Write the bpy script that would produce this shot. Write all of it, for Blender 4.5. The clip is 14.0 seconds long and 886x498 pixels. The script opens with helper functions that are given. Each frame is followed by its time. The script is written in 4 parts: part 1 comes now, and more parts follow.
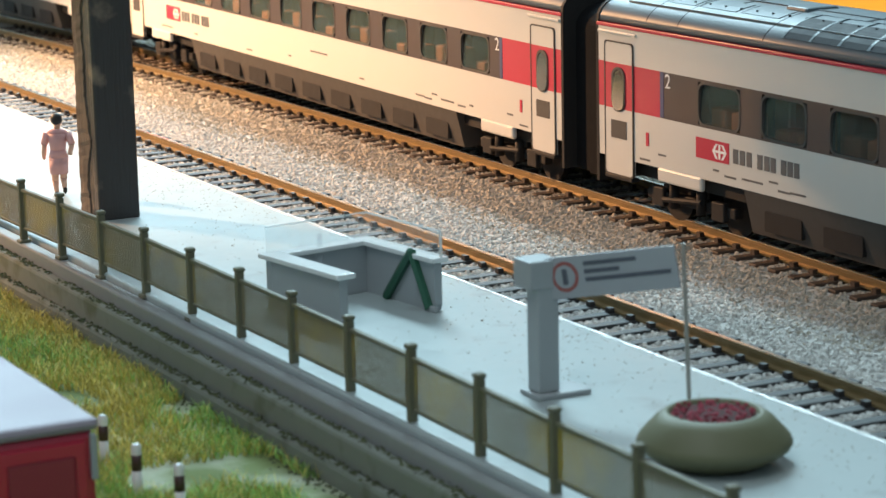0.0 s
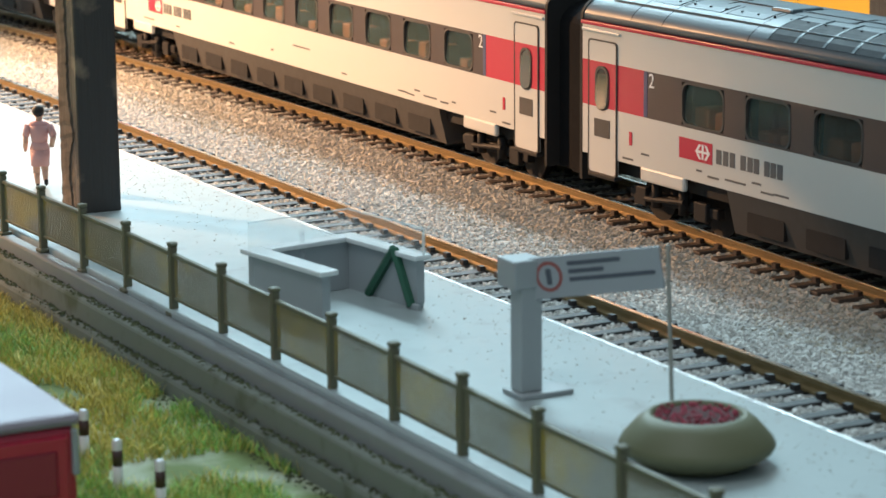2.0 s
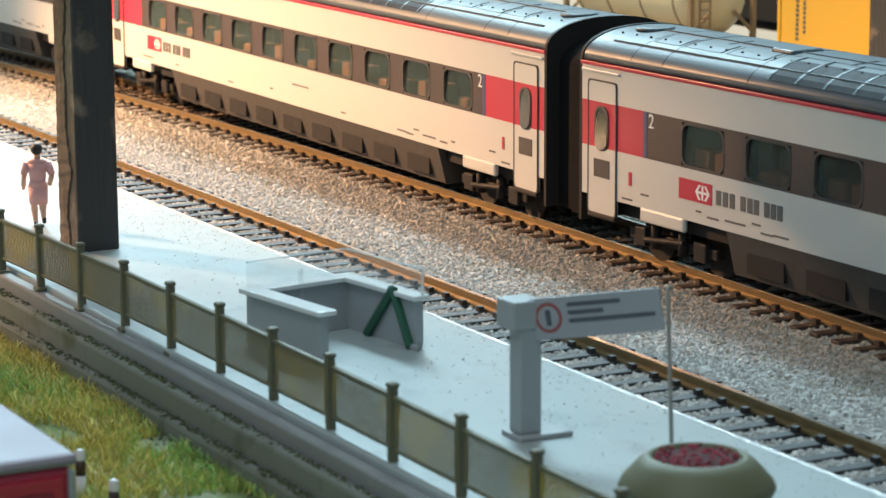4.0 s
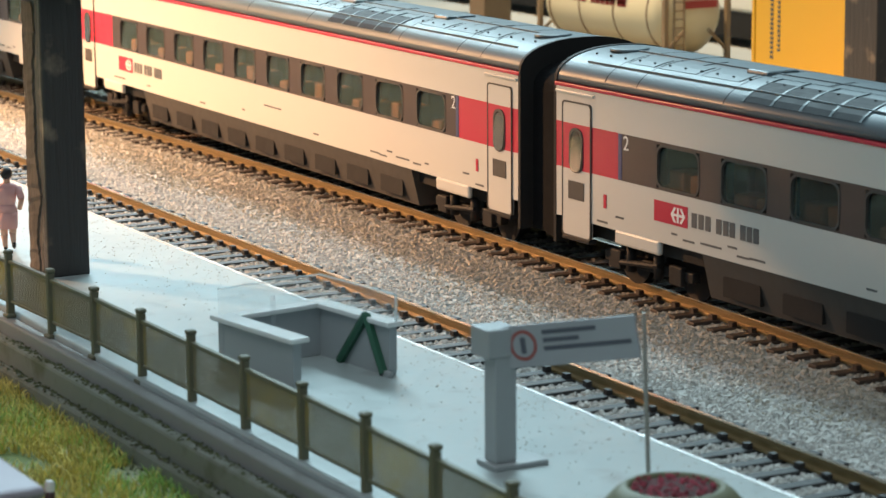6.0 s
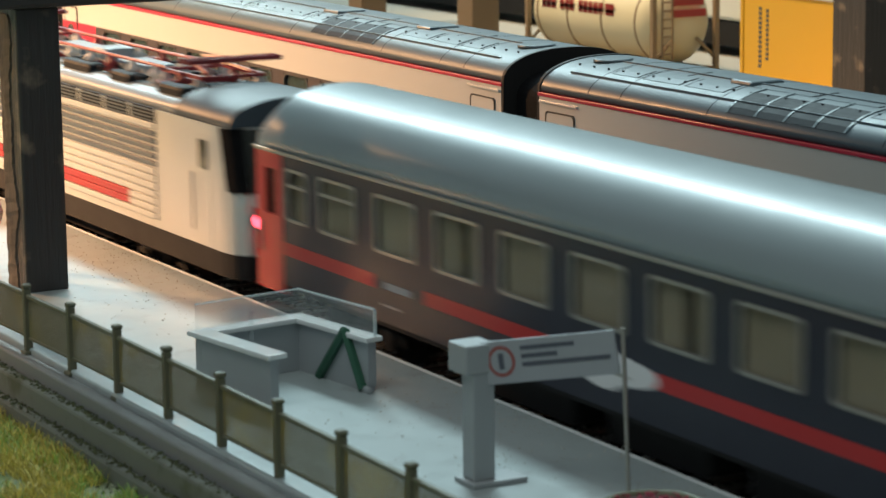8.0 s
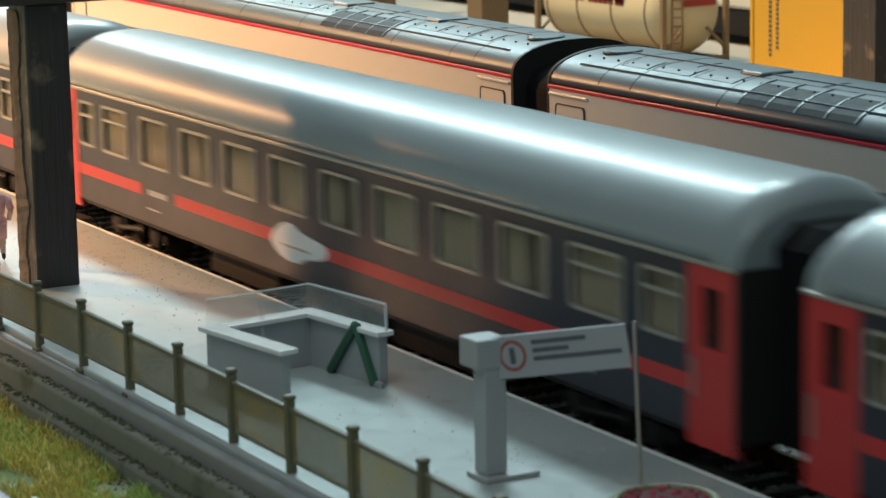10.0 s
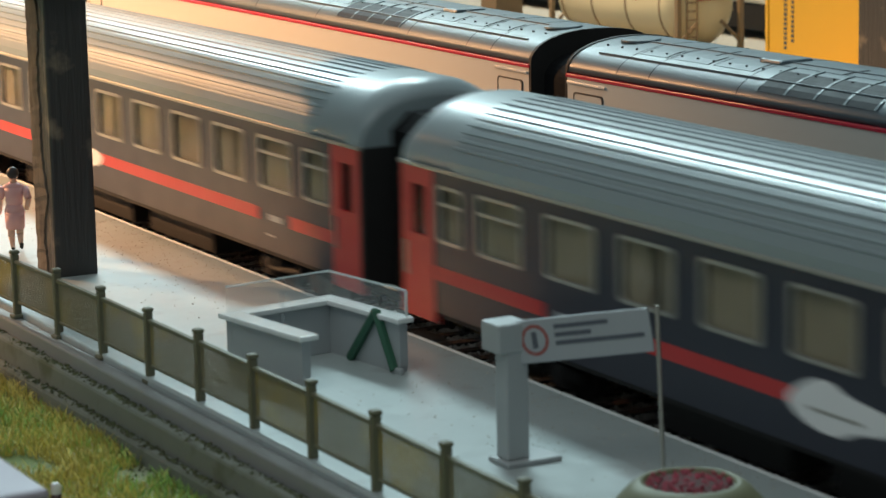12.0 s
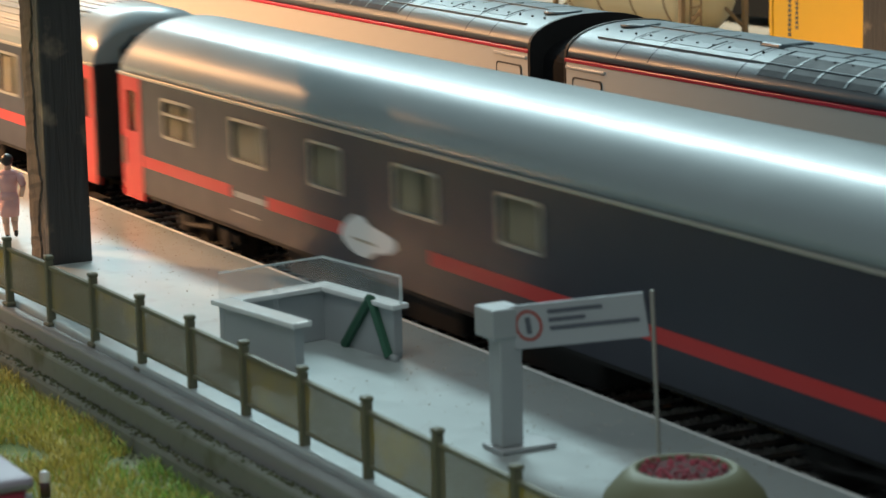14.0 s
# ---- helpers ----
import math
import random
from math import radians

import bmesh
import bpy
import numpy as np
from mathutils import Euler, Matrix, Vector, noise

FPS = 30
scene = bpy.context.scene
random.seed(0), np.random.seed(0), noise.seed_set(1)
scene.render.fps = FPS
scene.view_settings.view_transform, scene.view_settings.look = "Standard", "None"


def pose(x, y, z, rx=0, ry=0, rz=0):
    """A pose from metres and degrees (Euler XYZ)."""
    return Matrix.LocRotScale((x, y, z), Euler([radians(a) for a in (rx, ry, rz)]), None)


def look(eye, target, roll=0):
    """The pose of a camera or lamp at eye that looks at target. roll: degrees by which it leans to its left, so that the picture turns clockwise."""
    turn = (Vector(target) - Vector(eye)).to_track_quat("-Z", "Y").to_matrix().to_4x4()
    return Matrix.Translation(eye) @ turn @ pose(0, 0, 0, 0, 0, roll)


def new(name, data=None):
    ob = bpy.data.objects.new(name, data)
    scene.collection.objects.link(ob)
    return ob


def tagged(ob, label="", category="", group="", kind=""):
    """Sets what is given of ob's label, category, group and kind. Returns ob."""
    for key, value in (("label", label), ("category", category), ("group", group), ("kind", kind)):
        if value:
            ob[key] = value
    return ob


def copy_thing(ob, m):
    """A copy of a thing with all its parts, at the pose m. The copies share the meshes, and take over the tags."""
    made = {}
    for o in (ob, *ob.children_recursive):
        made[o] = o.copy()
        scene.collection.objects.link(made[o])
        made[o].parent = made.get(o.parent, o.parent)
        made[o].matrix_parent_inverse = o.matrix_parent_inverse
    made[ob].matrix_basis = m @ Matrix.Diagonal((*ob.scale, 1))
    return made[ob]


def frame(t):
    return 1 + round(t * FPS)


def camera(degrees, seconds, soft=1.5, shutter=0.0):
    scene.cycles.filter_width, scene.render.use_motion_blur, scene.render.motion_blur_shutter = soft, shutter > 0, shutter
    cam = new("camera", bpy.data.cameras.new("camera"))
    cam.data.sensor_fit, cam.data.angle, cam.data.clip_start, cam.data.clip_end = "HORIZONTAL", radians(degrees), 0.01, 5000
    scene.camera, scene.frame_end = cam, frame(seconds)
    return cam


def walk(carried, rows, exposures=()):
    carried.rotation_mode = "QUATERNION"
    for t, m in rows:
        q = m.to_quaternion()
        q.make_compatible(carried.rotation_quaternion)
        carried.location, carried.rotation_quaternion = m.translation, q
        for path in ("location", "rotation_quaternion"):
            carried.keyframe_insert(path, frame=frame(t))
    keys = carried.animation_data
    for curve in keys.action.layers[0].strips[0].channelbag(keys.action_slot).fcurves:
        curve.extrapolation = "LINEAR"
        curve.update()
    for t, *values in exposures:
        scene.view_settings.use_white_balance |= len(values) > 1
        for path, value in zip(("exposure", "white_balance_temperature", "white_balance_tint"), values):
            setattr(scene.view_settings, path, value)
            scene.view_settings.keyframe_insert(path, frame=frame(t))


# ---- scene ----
# ---- camera ----
MM = 0.001  # the layout is a 1:87 model; lengths below are in millimetres

cam = camera(19.376, 14.0, soft=1.5, shutter=0.6)
cam.data.dof.use_dof, cam.data.dof.focus_distance, cam.data.dof.aperture_fstop = True, 0.56, 74.0
PATH = [
    (0.0, 480.31, -230.78, 100.37, 78.362, -1.321, 62.624),
    (0.5, 480.11, -231.93, 100.91, 78.324, -1.311, 62.705),
    (1.0, 479.89, -232.03, 101.12, 78.306, -1.132, 62.769),
    (1.5, 478.43, -231.75, 100.89, 78.220, -0.886, 62.468),
    (2.0, 478.98, -231.46, 100.88, 78.218, -0.538, 62.079),
    (2.5, 479.86, -231.86, 100.83, 78.371, -0.302, 62.051),
    (3.0, 479.34, -231.23, 100.94, 78.841, -0.404, 62.064),
    (3.2, 478.90, -231.33, 100.94, 78.985, -0.358, 62.096),
    (5.3, 475.54, -228.97, 101.13, 79.198, -0.429, 61.726),
    (5.5, 475.02, -228.66, 101.44, 79.270, -0.454, 61.625),
    (6.0, 473.52, -228.55, 101.91, 79.380, -0.450, 61.452),
    (6.5, 473.67, -229.84, 103.10, 79.536, -0.481, 61.495),
    (7.0, 472.71, -230.18, 103.90, 79.690, -0.527, 61.416),
    (7.5, 472.16, -227.80, 103.08, 79.627, -0.520, 61.424),
    (8.0, 470.35, -223.62, 101.87, 79.565, -0.674, 61.362),
    (10.3, 469.72, -223.14, 102.62, 79.367, -1.234, 61.692),
    (10.5, 468.39, -223.42, 102.33, 79.473, -1.245, 61.725),
    (11.0, 468.22, -223.87, 101.23, 79.489, -1.249, 61.767),
    (11.5, 469.45, -223.44, 100.64, 79.390, -1.184, 61.804),
    (12.0, 468.97, -224.77, 100.26, 79.340, -1.182, 61.838),
    (12.5, 468.32, -223.53, 100.63, 79.269, -1.299, 61.921),
    (13.0, 467.24, -224.00, 99.69, 79.208, -1.276, 61.958),
    (13.5, 466.50, -223.00, 99.67, 79.182, -1.307, 62.055),
    (14.0, 466.04, -220.41, 98.20, 79.171, -1.321, 62.067),
]


def camera_pose(x, y, z, tilt, roll, turn):
    return pose(x * MM, y * MM, z * MM, tilt, 0, turn) @ pose(0, 0, 0, 0, 0, roll)


walk(cam, [(r[0], camera_pose(*r[1:])) for r in PATH], [(0.0, 0.40, 5900, 10), (3.2, 0.36, 5900, 10), (5.8, 0.22, 6000, 10), (7.4, -0.06, 6350, 10), (14.0, -0.02, 6400, 10)])

# ---- light ----
world = bpy.data.worlds.new("room_light")
scene.world = world
world.use_nodes = True
wb = world.node_tree.nodes["Background"]
wb.inputs["Color"].default_value = (0.80, 0.95, 0.98, 1)
wb.inputs["Strength"].default_value = 0.30


def lamp(name, kind, eye, target, power, colour, **more):
    data = bpy.data.lights.new(name, kind)
    data.energy, data.color = power, colour
    if kind == "AREA":
        data.shape, data.size, data.size_y = "RECTANGLE", more["size"] * MM, more["size_y"] * MM
    if kind == "SPOT":
        data.spot_size, data.spot_blend, data.shadow_soft_size = radians(more["cone"]), more["blend"], more["soft"] * MM
    ob = new(name, data)
    ob.matrix_world = look([v * MM for v in eye], [v * MM for v in target])
    return ob


# a long cool ceiling tube over the layout, added fill, and warm layout spots
lamp("ceiling_tube", "AREA", (-1450, 440, 950), (-1450, 200, 0), 38.0, (0.70, 0.94, 0.96), size=2100, size_y=130)
# invented fill from the camera's side, lifts fence, plinth and grass
lamp("room_ceiling_light", "AREA", (520, -620, 1250), (60, -40, 0), 3.2, (0.97, 1.0, 0.93), size=620, size_y=620)
lamp("layout_spot", "SPOT", (-449, -269, 232), (-250, -62, 0), 28.0, (1.0, 0.51, 0.22), cone=54, blend=0.75, soft=13)
lamp("yard_spot", "SPOT", (-480, 20, 700), (-300, 285, 10), 38.0, (1.0, 0.74, 0.45), cone=46, blend=0.6, soft=14)

# ---- materials ----
MATS = {}


def mat(name, colour, rough=0.6, metal=0.0, var=0.15, scale=400.0, bump=0.1, second=None, spots=None, coat=0.0, emit=0.0, island=0.0, stretch=(1, 1, 1), place=False, gloss=0.5):
    """A painted or weathered surface: two scales of variation, fine relief, gloss that varies."""
    if name in MATS:
        return MATS[name]
    m = bpy.data.materials.new(name)
    m.use_nodes = True
    nt = m.node_tree
    nd, ln = nt.nodes, nt.links
    b = nd["Principled BSDF"]
    tc = nd.new("ShaderNodeTexCoord")
    mp = nd.new("ShaderNodeMapping")
    mp.inputs["Scale"].default_value = stretch
    at = nd.new("ShaderNodeNewGeometry").outputs["Position"] if place else tc.outputs["Object"]
    ln.new(at, mp.inputs["Vector"])
    n1 = nd.new("ShaderNodeTexNoise")
    n1.inputs["Scale"].default_value, n1.inputs["Detail"].default_value = scale, 6
    n2 = nd.new("ShaderNodeTexNoise")
    n2.inputs["Scale"].default_value, n2.inputs["Detail"].default_value = scale / 9, 3
    for n in (n1, n2):
        ln.new(mp.outputs["Vector"], n.inputs["Vector"])
    add = nd.new("ShaderNodeMath")
    add.operation = "MULTIPLY_ADD"
    ln.new(n1.outputs["Fac"], add.inputs[0])
    add.inputs[1].default_value = 0.34
    half = nd.new("ShaderNodeMath")
    half.operation = "MULTIPLY"
    half.inputs[1].default_value = 0.34
    ln.new(n2.outputs["Fac"], half.inputs[0])
    ln.new(half.outputs[0], add.inputs[2])
    ramp = nd.new("ShaderNodeValToRGB")
    e = ramp.color_ramp.elements
    c2 = second or [min(1, c * (1 + var)) for c in colour]
    c1 = [c * (1 - var) for c in colour] if not second else colour
    e[0].position, e[1].position = 0.41, 0.59
    e[0].color, e[1].color = (*c1, 1), (*c2, 1)
    ln.new(add.outputs[0], ramp.inputs["Fac"])
    out = ramp.outputs["Color"]
    if spots:  # stains with an edge of their own: (colour, scale, threshold)
        n3 = nd.new("ShaderNodeTexNoise")
        n3.inputs["Scale"].default_value, n3.inputs["Detail"].default_value = spots[1], 5
        ln.new(at, n3.inputs["Vector"])
        r3 = nd.new("ShaderNodeValToRGB")
        r3.color_ramp.elements[0].position, r3.color_ramp.elements[1].position = spots[2] - 0.03, spots[2] + 0.11
        ln.new(n3.outputs["Fac"], r3.inputs["Fac"])
        mx = nd.new("ShaderNodeMix")
        mx.data_type = "RGBA"
        mx.inputs["B"].default_value = (*spots[0], 1)
        ln.new(r3.outputs["Color"], mx.inputs["Factor"])
        ln.new(out, mx.inputs["A"])
        out = mx.outputs["Result"]
    if island:
        geo = nd.new("ShaderNodeNewGeometry")
        hv = nd.new("ShaderNodeHueSaturation")
        mr = nd.new("ShaderNodeMapRange")
        mr.inputs["To Min"].default_value, mr.inputs["To Max"].default_value = 1 - island, 1 + island
        ln.new(geo.outputs["Random Per Island"], mr.inputs["Value"])
        ln.new(mr.outputs["Result"], hv.inputs["Value"])
        ln.new(out, hv.inputs["Color"])
        out = hv.outputs["Color"]
    ln.new(out, b.inputs["Base Color"])
    rr = nd.new("ShaderNodeMapRange")
    rr.inputs["To Min"].default_value, rr.inputs["To Max"].default_value = max(0.03, rough - 0.1), min(1, rough + 0.1)
    ln.new(n1.outputs["Fac"], rr.inputs["Value"])
    ln.new(rr.outputs["Result"], b.inputs["Roughness"])
    b.inputs["Metallic"].default_value = metal
    b.inputs["Specular IOR Level"].default_value = gloss
    b.inputs["Coat Weight"].default_value = coat
    b.inputs["Coat Roughness"].default_value = 0.15
    if bump:
        bp = nd.new("ShaderNodeBump")
        bp.inputs["Strength"].default_value, bp.inputs["Distance"].default_value = bump, 0.0004
        ln.new(n1.outputs["Fac"], bp.inputs["Height"])
        ln.new(bp.outputs["Normal"], b.inputs["Normal"])
    if emit:
        b.inputs["Emission Color"].default_value = (*colour, 1)
        b.inputs["Emission Strength"].default_value = emit
    MATS[name] = m
    return m


def glass(name, colour, rough=0.05, alpha=0.35):
    """A thin pane: glossy, and partly see-through."""
    if name in MATS:
        return MATS[name]
    m = bpy.data.materials.new(name)
    m.use_nodes = True
    b = m.node_tree.nodes["Principled BSDF"]
    b.inputs["Base Color"].default_value = (*colour, 1)
    b.inputs["Roughness"].default_value = rough
    b.inputs["Alpha"].default_value = alpha
    MATS[name] = m
    return m


PLATFORM = mat("platform_paint", (0.40, 0.455, 0.455), 0.34, var=0.08, scale=220, bump=0.05, spots=((0.30, 0.32, 0.32), 130, 0.62))
# near-white tone carries the glint on the platform edge and the lit copings
EDGE = mat("lit_edge_pale", (0.74, 0.76, 0.75), 0.22, var=0.06, scale=500)
CONCRETE = mat("plinth_concrete", (0.19, 0.205, 0.175), 0.8, second=(0.32, 0.33, 0.295), scale=190, bump=0.4, spots=((0.12, 0.13, 0.085), 110, 0.6))
LEDGE = mat("ledge_concrete", (0.24, 0.25, 0.245), 0.6, second=(0.36, 0.37, 0.36), scale=240, bump=0.3)
BALLAST = mat("ballast_stone", (0.47, 0.465, 0.44), 0.85, second=(0.70, 0.69, 0.655), scale=500, bump=0.5, island=0.28)
BALLAST_TAN = mat("ballast_tan_stone", (0.35, 0.32, 0.265), 0.85, second=(0.59, 0.555, 0.48), scale=500, bump=0.5, island=0.32)
BALLAST_BED = mat("ballast_bed", (0.46, 0.45, 0.42), 0.95, second=(0.66, 0.65, 0.61), scale=900, bump=1.0)
DARKBED = mat("oily_ballast", (0.20, 0.15, 0.10), 0.9, second=(0.38, 0.31, 0.23), scale=700, bump=0.8)
SLEEPER = mat("sleeper_plastic", (0.04, 0.04, 0.042), 0.6, var=0.4, scale=700, bump=0.3)
SLEEPER_BROWN = mat("sleeper_brown_plastic", (0.06, 0.04, 0.028), 0.6, var=0.3, scale=700, bump=0.3)
RAIL = mat("rail_rust", (0.36, 0.265, 0.125), 0.38, metal=0.6, var=0.3, scale=600)
RAILTOP = mat("rail_head_polished", (0.80, 0.74, 0.64), 0.2, metal=1.0, var=0.1, scale=300)
WOOD = mat("stained_wood", (0.035, 0.032, 0.031), 0.5, second=(0.125, 0.11, 0.10), scale=150, bump=0.8, stretch=(6, 6, 0.5), spots=((0.22, 0.17, 0.12), 110, 0.62))
SPLINTER = mat("splintered_wood", (0.10, 0.075, 0.055), 0.7, second=(0.40, 0.29, 0.18), scale=190, bump=0.9, stretch=(4, 4, 0.5), spots=((0.04, 0.03, 0.025), 90, 0.6))
BROWNWOOD = mat("pale_brown_wood", (0.20, 0.13, 0.07), 0.6, second=(0.30, 0.2, 0.11), scale=120, stretch=(5, 5, 0.6))
FENCE = mat("fence_plastic", (0.19, 0.165, 0.10), 0.65, second=(0.68, 0.63, 0.50), scale=170, bump=0.2, spots=((0.34, 0.25, 0.035), 46, 0.535), stretch=(1, 1, 0.35), place=True)
FENCE_POST = mat("fence_post_plastic", (0.13, 0.125, 0.08), 0.6, second=(0.24, 0.22, 0.13), scale=300, bump=0.2, place=True)
GREYPAINT = mat("grey_plastic", (0.36, 0.385, 0.395), 0.5, var=0.08, scale=300, bump=0.06)
DARKGREY = mat("dark_inner_plastic", (0.19, 0.20, 0.21), 0.6, var=0.15, scale=300)
GREEN = mat("green_paint", (0.03, 0.12, 0.07), 0.5, var=0.2, scale=300)
SIGNFACE = mat("sign_face", (0.34, 0.36, 0.385), 0.5, var=0.06, scale=400)
SIGNINK = mat("sign_ink", (0.10, 0.11, 0.14), 0.6, var=0.2, scale=400)
SIGNRED = mat("sign_red", (0.35, 0.10, 0.09), 0.6, var=0.2, scale=400)
TUB = mat("tub_olive", (0.155, 0.155, 0.08), 0.55, var=0.15, scale=200, bump=0.12)
SOIL = mat("tub_soil", (0.12, 0.05, 0.05), 0.9, var=0.4, scale=900, bump=0.8)
BLOSSOM = mat("red_blossom", (0.45, 0.05, 0.09), 0.7, var=0.4, scale=900, island=0.4)
CREAM = mat("icn_white", (0.54, 0.535, 0.50), 0.33, var=0.03, scale=120, bump=0.02, coat=0.05, gloss=0.3)
RED = mat("icn_red", (0.46, 0.022, 0.05), 0.4, var=0.06, scale=150, bump=0.02, coat=0.05, gloss=0.3)
BROWN = mat("icn_window_band", (0.065, 0.048, 0.043), 0.45, var=0.1, scale=150, bump=0.02, coat=0.05, gloss=0.3)
ROOF = mat("icn_roof", (0.07, 0.105, 0.125), 0.42, var=0.12, scale=140, bump=0.04, coat=0.05)
ROOFDARK = mat("icn_roof_grille", (0.016, 0.02, 0.026), 0.6, var=0.25, scale=500, gloss=0.15)
UNDER = mat("underframe_black", (0.022, 0.021, 0.021), 0.65, var=0.3, scale=300, bump=0.2, gloss=0.25)
RUBBER = mat("gangway_rubber", (0.006, 0.006, 0.007), 0.85, var=0.2, scale=400, gloss=0.12)
SEAM = mat("door_seam", (0.06, 0.055, 0.05), 0.6, var=0.2, scale=400)
PRINT = mat("dark_print", (0.10, 0.10, 0.10), 0.5, var=0.1, scale=400)
WHITEPRINT = mat("white_print", (0.78, 0.78, 0.78), 0.5, var=0.05, scale=400)
BLUESTRIP = mat("blue_strip", (0.05, 0.06, 0.16), 0.4, var=0.1, scale=400)
PANE = glass("window_glass", (0.05, 0.065, 0.062), 0.06, 0.45)
PANE_NIGHT = glass("coach_glass", (0.05, 0.055, 0.05), 0.06, 0.16)
CLEAR = glass("clear_acrylic", (0.8, 0.85, 0.85), 0.06, 0.10)
# pane edges denser than the panes, their glint put into the material
CLEAR_EDGE = glass("acrylic_edge_glint", (0.75, 0.82, 0.82), 0.1, 0.45)
SEATS = mat("interior_seats", (0.42, 0.20, 0.09), 0.7, second=(0.16, 0.13, 0.11), scale=90, bump=0.2)
TEALWALL = mat("interior_teal", (0.06, 0.085, 0.08), 0.6, second=(0.16, 0.20, 0.185), scale=70)
INTERIOR = mat("interior_beige", (0.30, 0.28, 0.25), 0.7, second=(0.14, 0.16, 0.16), scale=90)
CURTAIN = mat("curtain_beige", (0.40, 0.34, 0.23), 0.8, second=(0.72, 0.61, 0.42), scale=110, stretch=(4, 1, 0.5))
NIGHT = mat("night_coach_blue", (0.023, 0.025, 0.042), 0.42, var=0.15, scale=120, bump=0.04, coat=0.06, gloss=0.35)
NIGHTRED = mat("night_coach_red", (0.52, 0.03, 0.03), 0.42, var=0.08, scale=150, coat=0.05, gloss=0.3)
NIGHTROOF = mat("night_coach_roof", (0.225, 0.27, 0.285), 0.36, var=0.08, scale=120, bump=0.03, coat=0.25)
FRAME = mat("alu_window_frame", (0.42, 0.40, 0.36), 0.4, metal=0.6, var=0.1, scale=300)
LOCOWHITE = mat("loco_white", (0.66, 0.66, 0.60), 0.35, var=0.05, scale=120, bump=0.02, coat=0.25)
LOCOBLUE = mat("loco_grey_blue", (0.10, 0.115, 0.13), 0.4, var=0.1, scale=150, coat=0.2)
LOCOROOF = mat("loco_roof_grey", (0.31, 0.36, 0.39), 0.4, var=0.15, scale=150)
LOCOSLATE = mat("loco_roof_slate", (0.055, 0.08, 0.10), 0.48, var=0.1, scale=150, coat=0.0)
PANTO = mat("pantograph_red", (0.30, 0.025, 0.03), 0.45, var=0.15, scale=400)
INSULATOR = mat("insulator_white", (0.70, 0.70, 0.68), 0.35, var=0.1, scale=400)
TAIL = mat("tail_light_red", (1.0, 0.05, 0.08), 0.3, emit=15.0, bump=0)
TANK = mat("tank_cream", (0.72, 0.62, 0.40), 0.42, var=0.07, scale=60, bump=0.03)
TANKRED = mat("tank_print_red", (0.45, 0.05, 0.04), 0.5, var=0.2, scale=500)
TANKFRAME = mat("tank_frame_brown", (0.30, 0.20, 0.11), 0.55, var=0.2, scale=200)
YELLOW = mat("container_yellow", (0.78, 0.42, 0.025), 0.45, var=0.06, scale=80, bump=0.03)
SKIN = mat("figure_skin", (0.80, 0.50, 0.38), 0.6, var=0.1, scale=500)
PINK = mat("figure_pink", (0.78, 0.43, 0.42), 0.6, var=0.08, scale=500)
MARKERBAND = mat("marker_band", (0.07, 0.035, 0.03), 0.5, var=0.2, scale=400)
BLACK = mat("black_paint", (0.02, 0.018, 0.018), 0.5, var=0.2, scale=400)
GRASSBED = mat("grass_bed", (0.15, 0.19, 0.06), 0.95, second=(0.34, 0.32, 0.19), scale=120, bump=1.0, spots=((0.58, 0.60, 0.48), 34, 0.5))
GRASS_A = mat("grass_green", (0.30, 0.50, 0.12), 0.6, second=(0.66, 0.78, 0.32), scale=60, bump=0, island=0.45)
# straw tone that also carries the warm light on the left of the lawn
GRASS_B = mat("grass_straw_warmlit", (0.60, 0.50, 0.12), 0.6, second=(0.86, 0.75, 0.28), scale=60, bump=0, island=0.45)
CARRED = mat("van_red", (0.46, 0.016, 0.05), 0.35, var=0.08, scale=100, coat=0.3)
MOSS = mat("moss_crumb", (0.075, 0.085, 0.04), 0.95, second=(0.22, 0.23, 0.12), scale=200, bump=0.4, island=0.4)
CARFIELD = mat("van_panel_red", (0.30, 0.03, 0.05), 0.5, var=0.1, scale=100)
CARROOF = mat("van_roof_white", (0.33, 0.28, 0.34), 0.55, var=0.08, scale=80, coat=0.0)
BOARD = mat("baseboard_ground", (0.20, 0.17, 0.13), 0.9, second=(0.36, 0.32, 0.26), scale=300, bump=0.8)
WALLPAINT = mat("room_wall", (0.30, 0.32, 0.33), 0.8, var=0.08, scale=8)


# ---- mesh helpers ----
def mesh_of(name, verts, faces, smooth=False):
    me = bpy.data.meshes.new(name)
    me.from_pydata([(x * MM, y * MM, z * MM) for x, y, z in verts], [], faces)
    if smooth:
        for p in me.polygons:
            p.use_smooth = True
    return me


def finish(name, me, material, parent=None, label="", m=None):
    me.materials.append(material)
    ob = new(name, me)
    if parent:
        ob.parent = parent
    if m is not None:
        ob.matrix_basis = m
    if label:
        tagged(ob, label)
    return ob


def part(name, bm, material, parent, label=""):
    me = bpy.data.meshes.new(name)
    bmesh.ops.recalc_face_normals(bm, faces=bm.faces)
    bm.to_mesh(me)
    bm.free()
    return finish(name, me, material, parent, label)


def add_box(bm, x0, x1, y0, y1, z0, z1, bevel=0.0):
    vs = [bm.verts.new((x * MM, y * MM, z * MM)) for x in (x0, x1) for y in (y0, y1) for z in (z0, z1)]
    fs = [bm.faces.new([vs[i] for i in q]) for q in ((0, 1, 3, 2), (4, 6, 7, 5), (0, 4, 5, 1), (2, 3, 7, 6), (0, 2, 6, 4), (1, 5, 7, 3))]
    if bevel:
        edges = {e for f in fs for e in f.edges}
        bmesh.ops.bevel(bm, geom=list(edges), offset=bevel * MM, segments=2, affect="EDGES", profile=0.5)
    return vs


